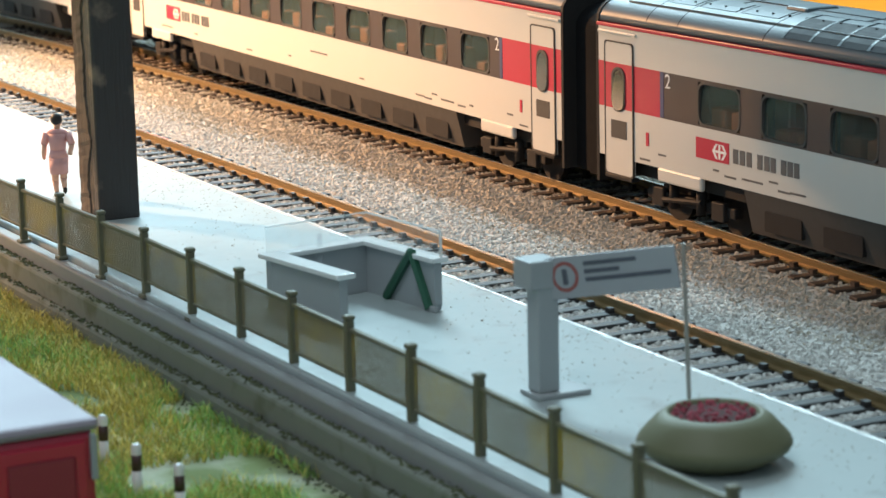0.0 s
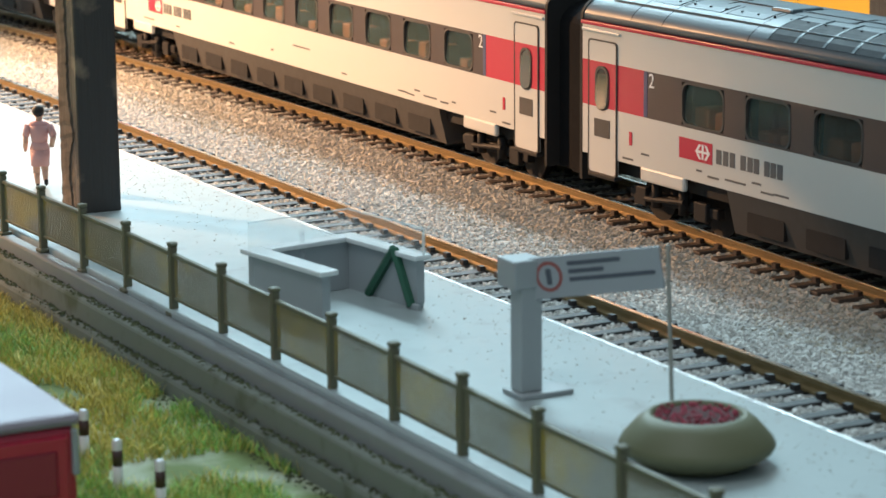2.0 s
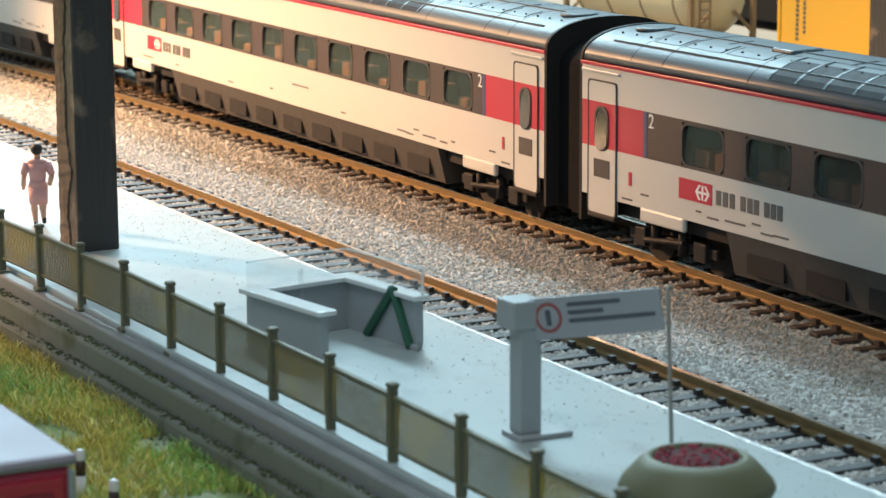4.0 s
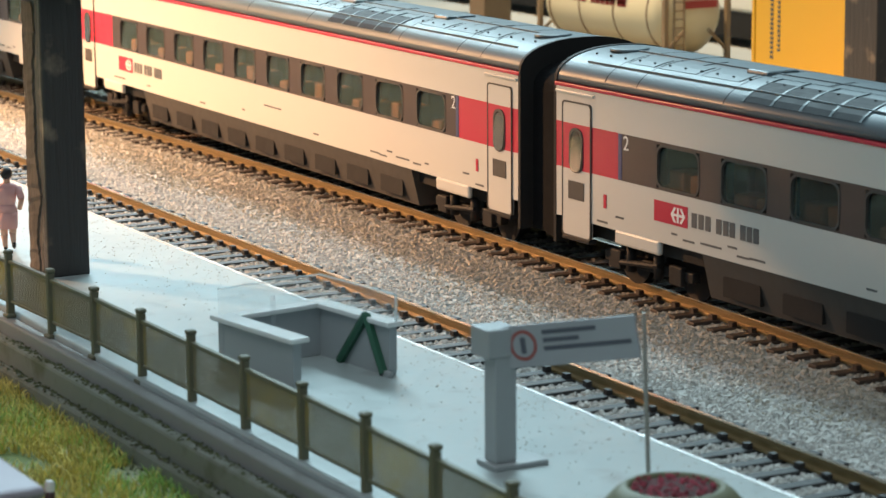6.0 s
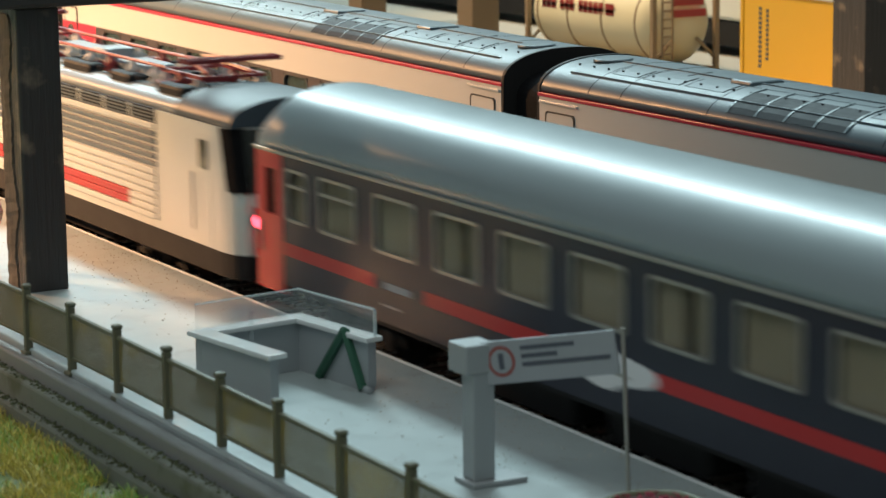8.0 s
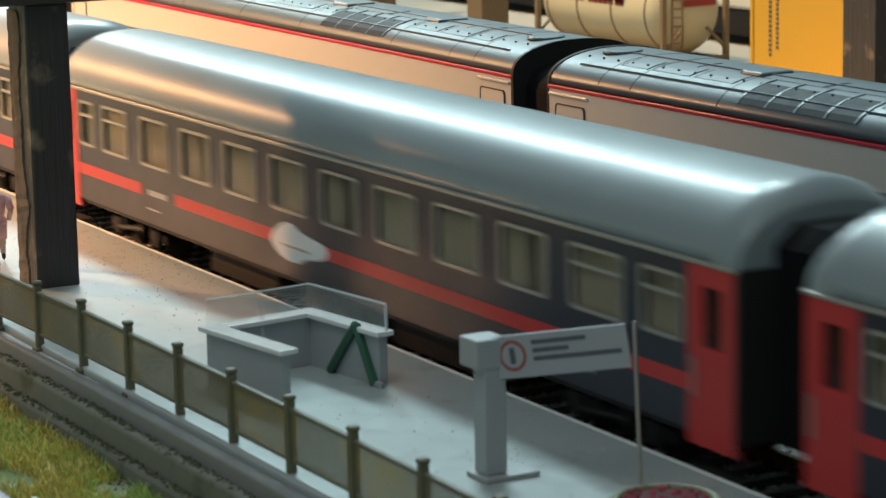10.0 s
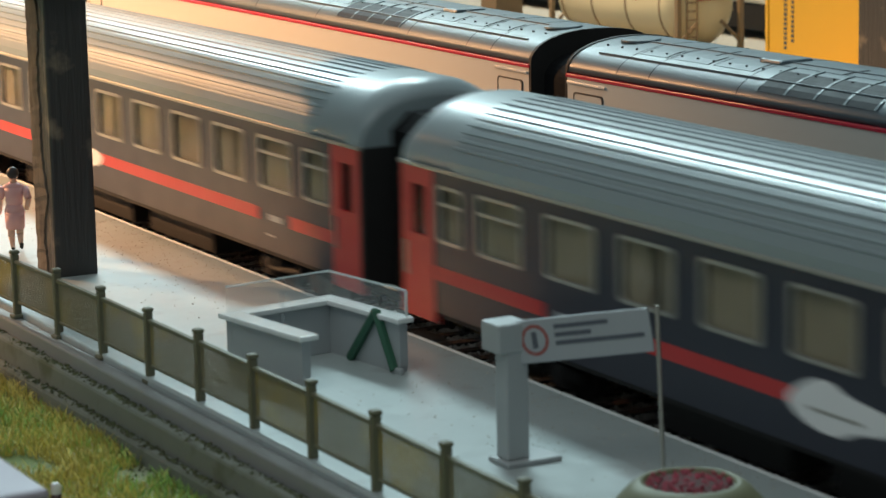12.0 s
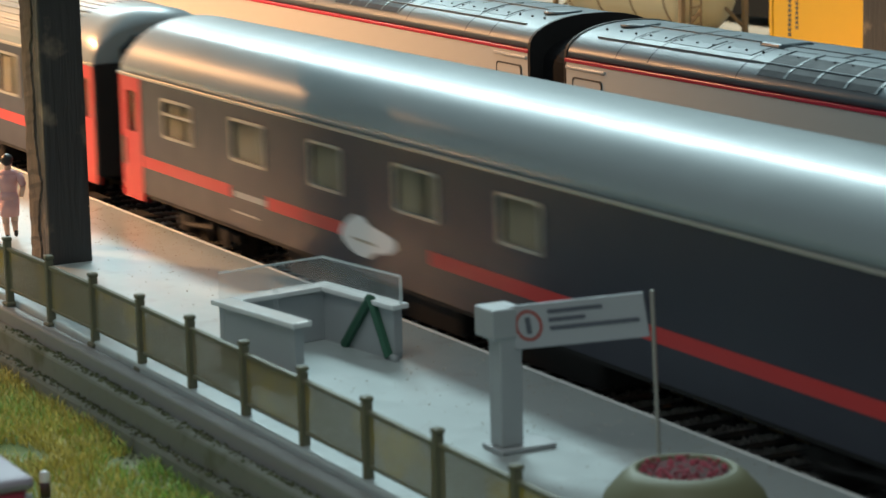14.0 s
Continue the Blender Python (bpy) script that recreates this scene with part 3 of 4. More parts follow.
def logo_bars(parent, y, x, z, sx):
    """Red plate with a white double arrow of plain shapes, and a row of plain bars."""
    p = part("operator_plate", box(x, x + 11.6, y - 0.1, y + 0.1, z, z + 4.2), RED, parent)
    cx, cz = x + 8.4, z + 2.1
    part("arrow_bar", box(cx - 2.2, cx + 2.2, y - 0.16, y, cz - 0.25, cz + 0.25), WHITEPRINT, p)
    part("arrow_bar", box(cx - 0.3, cx + 0.3, y - 0.18, y, cz - 1.5, cz + 1.5), WHITEPRINT, p)
    for s_ in (-1, 1):
        for u in (-1, 1):
            part("arrow_flank", plate([(cx + s_ * 2.5, cz), (cx + s_ * 1.8, cz), (cx + s_ * 0.6, cz + u * 1.5), (cx + s_ * 1.3, cz + u * 1.5)], y - 0.17, 0.2), WHITEPRINT, p)
    for a in (13.0, 15.3, 17.6, 21.2, 23.5, 25.6, 29.0, 31.1, 33.2):
        part("letter_bar", box(x + a, x + a + 1.7, y - 0.1, y + 0.1, z + 0.5, z + 3.4), PRINT, parent)


def digit(parent, text, x, y, z, size):
    cu = bpy.data.curves.new("class_number", "FONT")
    cu.body, cu.size, cu.extrude = text, size * MM, 0.05 * MM
    me_ob = new("class_number", cu)
    me_ob.data.materials.append(WHITEPRINT)
    me_ob.parent = parent
    me_ob.matrix_basis = pose(x * MM, y * MM, z * MM, 90, 0, 0)


def lean(y, z, degrees):
    """Glass leans inwards at the top, as the coach's side does."""
    return pose(0, y * MM, z * MM, -degrees) @ pose(0, -y * MM, -z * MM)


def icn_car(label, x, y, turn, sx, d3, d4, logo_s):
    """One coach of the standing train. sx: the way in which it runs from the gap."""
    L, W = 283.0, 16.2
    t = thing("train_coach", label, "train coach", "coaches of the standing train", x, y, RAIL_Z, turn)
    X = lambda s: sx * s
    B = lambda a, b: (min(X(a), X(b)), max(X(a), X(b)))
    wins = [(d4 + 21.8 * k, d4 + 21.8 * k + 14.6) for k in range(10)]
    e1 = wins[-1][1] + (d4 - d3)
    lo, bt, bb, top = 12.0, 32.1, 22.5, 39.5
    part("lower_side", wall_panel(*B(1.2, L - 1.2), lo, bb, -W, 1.2, []), CREAM, t)
    part("upper_side", wall_panel(*B(1.2, L - 1.2), bt, top, -W, 1.2, []), CREAM, t)
    part("window_band", wall_panel(*B(d3, e1), bb, bt, -W, 1.2, [(*B(a, b), 22.9, 31.5) for a, b in wins]), BROWN, t, "dark brown window band")
    part("red_panel", wall_panel(*B(1.2, d3), bb, bt, -W, 1.2, []), RED, t, "red painted door zone")
    part("red_panel", wall_panel(*B(e1, L - 1.2), bb, bt, -W, 1.2, []), RED, t, "red painted door zone")
    part("blue_strip", box(*B(d3, d3 + 1.3), -W - 0.08, -W + 0.1, bb + 0.2, bt - 0.1), BLUESTRIP, t)
    part("far_side", box(*B(1.2, L - 1.2), W - 1.2, W, lo, top), CREAM, t)
    part("red_line", box(*B(0.8, L - 0.8), -W - 0.25, -W + 1.0, top, top + 0.8, 0.15), RED, t, "red line below the roof")
    roof = part("roof", extrude_x(roof_profile(W - 0.2, top + 1.0, 6.4, power=2.2), *B(0.6, L - 0.6), steps=1), ROOF, t, "satin blue grey rounded roof")
    prof = roof_profile(W - 0.2, top + 1.0, 6.4, 18, 2.2)
    # seams and raised strips over the roof
    for s in (19, 30.5, 60, 112, 150, 190, 232, 262):
        pr = [(py * 1.0025, top + 1 + (pz - top - 1) * 1.006) for py, pz in prof[1:-1]]
        part("roof_seam", extrude_x(pr, *B(s, s + 0.25), False), ROOFDARK, roof)
    for zz in (4, 8):
        py, pz = prof[zz]
        part("roof_ridge", box(*B(8, L - 8), py - 0.25, py + 0.25, pz - 0.2, pz + 0.25), ROOF, roof)
    g = part("roof_grille", extrude_x([(py * 1.008, top + 1 + (pz - top - 1) * 1.02) for py, pz in prof[2:7]] + [(py * 0.97, top + 1 + (pz - top - 1) * 0.95) for py, pz in prof[2:7]][::-1], *B(66, 101), False), ROOFDARK, roof, "black ribbed cooling grille")
    for s in (65.5, 74.2, 83, 91.8, 100.6):
        part("grille_rib", extrude_x([(py * 1.012, top + 1 + (pz - top - 1) * 1.035) for py, pz in prof[2:8]] + [(py * 0.97, top + 1 + (pz - top - 1) * 0.95) for py, pz in prof[2:8]][::-1], *B(s, s + 0.7), False), ROOF, g)
    # plates on the roof's shoulder and ridge
    for a, b, i, j in ((20.5, 29.5, 5, 7), (31.5, 44, 5, 7), (32, 40, 7, 9), (46, 58.5, 5, 7), (61.5, 80, 7, 9), (81, 99, 7, 9), (103, 110, 5, 7), (115, 148, 5, 7), (152, 188, 5, 7), (192, 230, 5, 7), (235, 260, 5, 7)):
        arc = prof[i:j + 1]
        part("roof_plate", extrude_x([(py * 1.006, top + 1 + (pz - top - 1) * 1.012) for py, pz in arc] + [(py * 0.97, top + 1 + (pz - top - 1) * 0.95) for py, pz in arc][::-1], *B(a, b), False), ROOF, roof)
        for q in (a, b):
            part("plate_seam", extrude_x([(py * 1.008, top + 1 + (pz - top - 1) * 1.016) for py, pz in arc] + [(py * 0.97, top + 1 + (pz - top - 1) * 0.95) for py, pz in arc][::-1], *B(q - 0.15, q + 0.15), False), ROOFDARK, roof)
    part("roof_hatch", lathe([(4.2, 0), (4.2, 0.35), (3.6, 0.5)], (X(9), -3.0, top + 7.2), 24), ROOF, roof)
    for a, b in ((54, 61), (104, 113)):
        part("roof_vent", box(*B(a, b), -6.0, 2.0, top + 6.2, top + 7.9, 0.6), ROOF, roof)
    bm = bmesh.new()
    for s in np.arange(6, L - 6, 5.4):
        add_box(bm, X(s) - 0.18, X(s) + 0.18, -9.4, -9.05, top + 6.0, top + 6.75)
    tagged(part("rivets", bm, ROOFDARK, roof), kind="stuff")
    # windows
    for a, b in wins:
        x0, x1 = B(a, b)
        w = part("window", ring_plate(rounded(x0 - 0.1, x1 + 0.1, 22.8, 31.6, 2.0), 0.4, -W - 0.12, 0.6, (x0 + x1) / 2, 27.2), SEAM, t)
        part("pane", plate(rounded(x0 + 0.1, x1 - 0.1, 23.0, 31.4, 1.6), -W + 0.35, 0.25), PANE, w)
        w.children[0].visible_shadow = False
        w.children[0].matrix_basis = lean(-W + 0.5, 27.2, 4.5)
    bm = bmesh.new()
    for a, b in wins:
        for q in (a + 0.5, a + 7.6):
            x0, x1 = B(q, q + 5.2)
            add_box(bm, x0, x1, -13.6, -8.0, 16.0, 25.4 + 0.9 * math.sin(q), 0.6)
            add_box(bm, x0, x1, 2.0, 9.0, 16.0, 26.4, 0.6)
    part("seats", bm, SEATS, t, "brown and teal seats")
    part("inner_floor", box(*B(2, L - 2), -14.8, 14.8, 15.0, 16.0), INTERIOR, t)
    part("inner_wall", box(*B(2, L - 2), 11.5, 14.6, 16.0, 38.0), TEALWALL, t)
    # doors at both ends
    for a, b in ((3.9, 14.8), (L - 14.8, L - 3.9)):
        x0, x1 = B(a, b)
        cx = (x0 + x1) / 2
        d = part("door", plate(rounded(x0, x1, 8.4, bb, 0.5), -W - 0.2, 0.6), CREAM, t)
        part("door_red", plate(rounded(x0 + 0.1, x1 - 0.1, bb, bt, 0.05), -W - 0.2, 0.6), RED, d)
        part("door_top", plate(rounded(x0 + 0.1, x1 - 0.1, bt, 36.4, 0.4), -W - 0.2, 0.6), CREAM, d)
        part("door_seal", ring_plate(rounded(x0 - 0.1, x1 + 0.1, 8.2, 36.7, 0.9), 0.3, -W - 0.3, 0.5, cx, 22), SEAM, d)
        part("door_window_rim", ring_plate(rounded(cx - 2.6, cx + 2.6, 21.9, 31.3, 2.2), 0.5, -W - 0.45, 0.5, cx, 26.6), SEAM, d)
        part("door_window", plate(rounded(cx - 2.3, cx + 2.3, 22.2, 31.0, 2.0), -W - 0.48, 0.15), PANE_DARK, d).matrix_basis = lean(-W - 0.4, 26.6, 2.5)
        part("step_plate", box(cx - 3.0, cx + 3.0, -W - 0.32, -W, 16.2, 20.0), SEAM, d)
        part("door_step", box(x0 + 0.2, x1 - 0.2, -W - 0.5, -W + 1.5, 7.4, 8.3, 0.2), UNDER, d)
    for a, b in ((1.5, 16), (L - 16, L - 1.5)):
        part("gutter", box(*B(a, b), -W - 0.5, -W + 0.2, 38.2, 38.8, 0.15), CREAM, t)
    # end hood and gangway
    hood = [(-W - 0.1, 6)] + [(py, pz) for py, pz in roof_profile(W, top + 1, 6.6, 18, 2.2)] + [(W, 6)]
    part("end_rim", extrude_x(hood, *B(0.2, 1.2), False), UNDER, t)
    part("end_rim", extrude_x(hood, *B(L - 1.2, L - 0.2), False), UNDER, t)
    part("gangway", extrude_x([(py * 0.80, 6 + (pz - 6) * 0.90) for py, pz in hood], *B(-8.0, 0.2), False), RUBBER, t, "black rubber gangway bellows")
    # underfloor
    for a in (31, L - 31):
        bogie(t, X(a))
        part("bogie_fairing", box(*B(a - 7, a + 9), -W - 0.3, -W + 1.0, 9.2, 12.2, 0.5), CREAM, t, "white fairing over the bogie")
    sk = part("skirt", extrude_x([(-W + 0.4, lo), (-W + 2.6, 3.0), (W - 2.6, 3.0), (W - 0.4, lo)], *B(54, L - 54), False), SEAM, t, "dark underfloor skirt")
    for k in range(9):
        part("vent_panel", plate(rounded(*B(60 + 19 * k, 72 + 19 * k), 4.4, 8.4, 0.4), -W + 1.15, 0.9), UNDER, sk)
    part("under_floor", box(*B(2, L - 2), -13.5, 13.5, 8.6, lo), UNDER, t)
    # printing
    x0, x1 = B(logo_s, logo_s + 34.2)
    logo_bars(t, -W, x0, 16.2, sx)
    digit(t, "2", X(d3) + (1.8 if sx > 0 else -3.6), -W - 0.05, 28.9, 4.2)
    part("emergency_handle", box(*B(19.6, 20.6), -W - 0.15, -W, 16.0, 18.8), RED, t)
    for s, w, z in ((24, 3, 14.6), (70, 5, 13.4), (105, 3, 13.6), (128, 11, 17.4), (152, 2, 14.6), (180, 4, 13.2), (222, 3, 13.6), (243, 9, 13.6), (44, 2, 14.2), (48, 4, 13.5), (54, 7, 13.8), (63, 3, 14.6), (66, 4, 13.2), (17, 4, 12.8)):
        part("data_print", box(*B(s, s + w), -W - 0.06, -W + 0.1, z, z + 0.42), PRINT, t)
    return t


PANE_DARK = glass("door_glass", (0.05, 0.055, 0.05), 0.1, 0.9)
icn_car("white and red train coach with ribbed roof grille beyond the ballast", 8.2, 67.4, 0.86, 1, 24.9, 38.7, 38.0)
left_car = icn_car("white and red train coach with a dark brown window band", -7.2, 68.8, -1.15, -1, 28.8, 35.3, 213.5)
c3 = copy_thing(left_car, pose(-305 * MM, 74.5 * MM, RAIL_Z * MM, 0, 0, 0.8))
c3["label"] = "white and red train coach half hidden behind the wooden pillar"


# ---- passing night train ----
def night_coach(label, wins, ribbed, stripe, blobs, small, L=274.5):
    W = 16.2
    t = thing("night_coach", label, "train coach", "coaches of the passing night train")
    lo, top = 9.6, 34.6
    part("side_wall", wall_panel(12.6, L - 12.6, lo, top, -W, 1.0, [(a, b, c, d) for a, b, c, d in wins]), NIGHT, t)
    part("far_side", box(0.5, L - 0.5, W - 1.0, W, lo, top), NIGHT, t)
    for a, b in ((0.6, 12.6), (L - 12.6, L - 0.6)):
        d = part("door", wall_panel(a, b, 7.6, top, -W - 0.05, 1.0, [(a + 3.6, b - 3.4, 22.5, 31.5)]), NIGHTRED, t, "red entrance door")
        part("door_pane", box(a + 3.5, b - 3.3, -W + 0.3, -W + 0.5, 22.4, 31.6), PANE_NIGHT, d)
        part("door_handle", box(a + 1.5, a + 2.0, -W - 0.5, -W - 0.05, 15, 21), FRAME, d)
        part("door_edge", box(b - 0.15, b + 0.15, -W - 0.15, -W + 0.2, 7.6, top), SEAM, d)
        part("footstep", box(a + 1, b - 1, -W - 0.2, -W + 3, 3.6, 4.2), UNDER, d)
    part("gutter", box(0.4, L - 0.4, -W - 0.35, -W + 0.4, top, top + 0.7, 0.15), FRAME, t)
    prof = roof_profile(W, top + 0.6, 11.6, 24, 2.15)
    if ribbed:
        rp = []
        for k in range(len(prof) - 1):
            (y0, z0), (y1, z1) = prof[k], prof[k + 1]
            rp.append((y0, z0))
            if 2 <= k <= len(prof) - 4:
                for f, o in ((0.30, 0), (0.38, 0.28), (0.62, 0.28), (0.70, 0)):
                    ny, nz = -(z1 - z0), (y1 - y0)
                    n = math.hypot(ny, nz)
                    rp.append((y0 + (y1 - y0) * f + ny / n * o, z0 + (z1 - z0) * f + nz / n * o))
        rp.append(prof[-1])
        part("roof", extrude_x(rp, 20, L - 20, False), NIGHTROOF, t, "ribbed silver grey roof")
        part("roof_end", extrude_x(prof, 6, 20.0), NIGHTROOF, t)
        part("roof_end", extrude_x(prof, L - 20.0, L - 6), NIGHTROOF, t)
    else:
        part("roof", extrude_x(prof, 6, L - 6), NIGHTROOF, t, "smooth silver grey rounded roof")
    for x0, x1 in ((6, 0.4), (L - 6, L - 0.4)):  # roof drops a little at the ends
        bm = bmesh.new()
        rings = []
        for k in range(6):
            f = k / 5
            dr = 3.2 * f * f
            rings.append([bm.verts.new(((x0 + (x1 - x0) * f) * MM, y * (1 - 0.02 * f) * MM, (z - dr * (z - top) / 12) * MM)) for y, z in prof])
        for p, q in zip(rings, rings[1:]):
            for i in range(len(prof) - 1):
                fc = bm.faces.new((p[i], p[i + 1], q[i + 1], q[i]))
                fc.smooth = True
        bm.faces.new(rings[-1])
        part("roof_cap", bm, NIGHTROOF, t)
        e = part("end_wall", box(min(x1, x1 + 0.4), max(x1, x1 + 0.4), -W + 0.1, W - 0.1, lo, top + 0.4), UNDER, t)
    for s, o in ((-1, 0.3), (1, L - 0.3)):
        part("gangway", extrude_x([(-9, 9), (-9.6, 38), (-6, 41), (6, 41), (9.6, 38), (9, 9)], min(o, o + s * 7.4), max(o, o + s * 7.4), False), RUBBER, t, "black rubber gangway")
    for k, (a, b, c, d) in enumerate(wins):
        w = part("window", ring_plate(rounded(a - 0.5, b + 0.5, c - 0.4, d + 0.4, 1.0), 0.6, -W - 0.25, 0.6, (a + b) / 2, (c + d) / 2), FRAME, t)
        part("pane", box(a, b, -W + 0.3, -W + 0.5, c, d), PANE_NIGHT, w).visible_shadow = False
        if k == 0 or len(wins) > 6 and k in (1, len(wins) - 1, len(wins) - 2):
            part("glazing_bar", box(a, b, -W - 0.15, -W + 0.3, d - 3.2, d - 2.6), FRAME, w)
        # gathered curtains and a lowered blind
        bm = bmesh.new()
        n = 7
        for q in range(n):
            xx = a + (b - a) * (q + 0.5) / n
            if (k % 3 == 0) and 2 < q < 5:
                continue
            add_rod(bm, (xx, -W + 1.9, c - 0.5), (xx, -W + 1.9 + 0.3 * math.sin(q), d + 0.5), (b - a) / n * 0.62, n=8)
        part("curtain", bm, CURTAIN, w, "drawn beige curtain")
    part("inner_wall", box(13, L - 13, -8.5, -8.0, lo + 1, top - 0.5), INTERIOR, t)
    for a, b in stripe:
        part("red_stripe", box(a, b, -W - 0.1, -W + 0.2, 15.4, 17.9), NIGHTRED, t, "red waist stripe")
    for a, b in blobs:
        o = [(a + (b - a) * (0.5 + 0.5 * math.cos(q)) + 0.6 * math.sin(3 * q), 16.4 + (3.4 + 0.5 * math.cos(3 * q)) * math.sin(q) * (1.05 if math.cos(q) < 0 else 0.8)) for q in np.linspace(0, 6.1, 22)]
        g = part("emblem", plate(o, -W - 0.16, 0.3), WHITEPRINT, t, "white cloud-shaped emblem")
        part("emblem_bar", box(a + 5, b - 8, -W - 0.24, -W, 15.4, 15.9), FRAME, g)
    for a, b in small:
        part("data_print", box(a + 2, b, -W - 0.1, -W + 0.1, 15.8, 17.0), SIGNFACE, t)
        part("data_print", box(a + 1, b - 4, -W - 0.1, -W + 0.1, 12.6, 13.0), SIGNFACE, t)
    part("solebar", box(2, L - 2, -W + 0.6, W - 0.6, 8.6, lo), UNDER, t)
    for x in (38, L - 38):
        bogie(t, x, 12.5)
    for a, b in ((78, 112), (122, 150), (160, 196)):
        part("equipment_box", box(a, b, -12.5, 12.5, 2.6, 8.7, 0.5), UNDER, t)
    return t


SEATER = [(14.5, 22.6, 22.6, 32.0), (28.6, 42.6, 22.4, 32.2)] + [(51.0 + 22.3 * k, 65.6 + 22.3 * k, 22.4, 32.2) for k in range(9)] + [(250.8 - 1, 260.2, 22.6, 32.0)]
SLEEPCAR = [(25.2, 41.0, 23.6, 31.4), (61.2, 77.2, 23.4, 31.4), (98, 111.4, 23.2, 31.4), (133, 149, 23.4, 31.4), (170.6, 184, 23.4, 31.4)]
STRIPE_A = [(12.6, 50.0), (69, 118), (141, 228), (243, 262)]
coaches = [
    night_coach("dark blue night-train coach with smooth silver roof behind the locomotive", SEATER, False, STRIPE_A, [(117, 142)], [(52, 64), (231, 239)]),
    night_coach("dark blue night-train coach with smooth silver roof and beige curtains", SEATER, False, STRIPE_A, [(117, 142)], [(52, 64), (231, 239)]),
    night_coach("dark blue night-train coach with ribbed silver roof", SEATER, True, STRIPE_A, [(117, 142)], [(52, 64), (231, 239)]),
    night_coach("dark blue night-train coach with ribbed roof and red doors", SEATER, True, STRIPE_A, [(117, 142)], [(52, 64), (231, 239)]),
    night_coach("dark blue sleeping coach with few small windows and smooth roof", SLEEPCAR, False, [(12.6, 60), (78, 112), (146, 290)], [(111, 133)], [(60, 77)], 303.0),
]


def locomotive():
    L, W = 199.0, 15.6
    t = thing("locomotive", "white and grey-blue electric locomotive with ribbed sides and red stripe", "locomotive")
    lo, top = 11.0, 36.4

    def plan_at(z):
        lean = max(0.0, (z - 21.0)) * 0.26
        return lean

    def shell(name, z0, z1, material, label="", out=0.0):
        bm = bmesh.new()
        rings = []
        for z in (z0, z1):
            d = plan_at(z)
            o = out
            pts = [(d, -12.0 - o), (d + 1.6, -14.4 - o), (d + 5.5, -W - o), (L - d - 5.5, -W - o), (L - d - 1.6, -14.4 - o), (L - d, -12.0 - o), (L - d, 12.0 + o), (L - d - 1.6, 14.4 + o), (L - d - 5.5, W + o), (d + 5.5, W + o), (d + 1.6, 14.4 + o), (d, 12.0 + o)]
            rings.append([bm.verts.new((x * MM, y * MM, z * MM)) for x, y in pts])
        n = len(rings[0])
        for i in range(n):
            bm.faces.new((rings[0][i], rings[0][(i + 1) % n], rings[1][(i + 1) % n], rings[1][i]))
        bm.faces.new(rings[0][::-1])
        bm.faces.new(rings[1])
        bmesh.ops.recalc_face_normals(bm, faces=bm.faces)
        bmesh.ops.bevel(bm, geom=[e for e in bm.edges if abs(e.verts[0].co.z - e.verts[1].co.z) > 0.001], offset=1.2 * MM, segments=3, affect="EDGES")
        return part(name, bm, material, t, label)

    shell("lower_body", lo, 21.0, LOCOWHITE, "cream white body shell")
    shell("upper_body", 21.0, top, LOCOWHITE)
    shell("buffer_skirt", 6.0, lo - 0.1, UNDER)
    # ribbed side: many narrow horizontal ribs
    for k in range(13):
        z = 13.4 + 1.62 * k
        dark = 24.6 < z < 32.2
        red = 15.0 < z < 18.0
        a, b = (20.0, 158.0) if not red else (142.5, 158.0)
        part("side_rib", box(a, b, -W - 0.45, -W + 0.2, z - (0.56 if dark else 0.66), z + (0.56 if dark else 0.66), 0.18), LOCOBLUE if dark else LOCOWHITE, t)
        if red:
            part("red_rib", box(20.5, 142.3, -W - 0.5, -W + 0.2, z - 0.75, z + 0.75, 0.2), NIGHTRED, t, "red waist stripe")
    for k in range(9):
        x = 23 + 15.2 * k
        g = part("louvre", box(x, x + 13.4, -W - 0.15, -W + 0.4, 33.4, 36.6), ROOFDARK, t)
        for q in range(4):
            part("slat", box(x + 0.2, x + 13.2, -W - 0.42, -W - 0.1, 33.7 + 0.75 * q, 34.0 + 0.75 * q), LOCOBLUE, g)
    for x in (12.5, L - 19.5):
        d = part("cab_door", plate(rounded(x, x + 7, 12, 34.0, 0.6), -W - 0.12, 0.3), LOCOWHITE, t)
        part("cab_window", plate(rounded(x + 1.4, x + 5.8, 27, 33.0, 0.8), -W - 0.24, 0.2), PANE_DARK, d)
        part("grab_rail", rod((x - 0.8, -W - 0.8, 14), (x - 0.8, -W - 0.8, 26), 0.2, n=6), FRAME, d)
    # roof with slate cab ends and grey machine deck
    for a, b in ((6.5, 30.0), (L - 32.0, L - 3.8)):
        part("cab_roof", extrude_x(roof_profile(W - 0.4, top, 5.6, 18, 2.3), a, b), LOCOSLATE, t, "slate grey cab roof")
    deck = part("roof_deck", extrude_x(roof_profile(W - 0.6, top, 3.6, 14, 3.2), 30, L - 32), LOCOROOF, t, "pale grey machine-room roof")
    for a in (0, 1):  # windscreens, set on the leaning noses
        bm = bmesh.new()
        vs = []
        for z, y in ((23.6, -12.6), (23.6, 12.6), (36.0, 12.4), (36.0, -12.4)):
            x = plan_at(z) - 0.12
            vs.append(bm.verts.new(((x if a == 0 else L - x) * MM, y * MM, z * MM)))
        f = bm.faces.new(vs)
        bmesh.ops.solidify(bm, geom=[f], thickness=0.15 * MM)
        part("windscreen", bm, PANE_DARK, t)
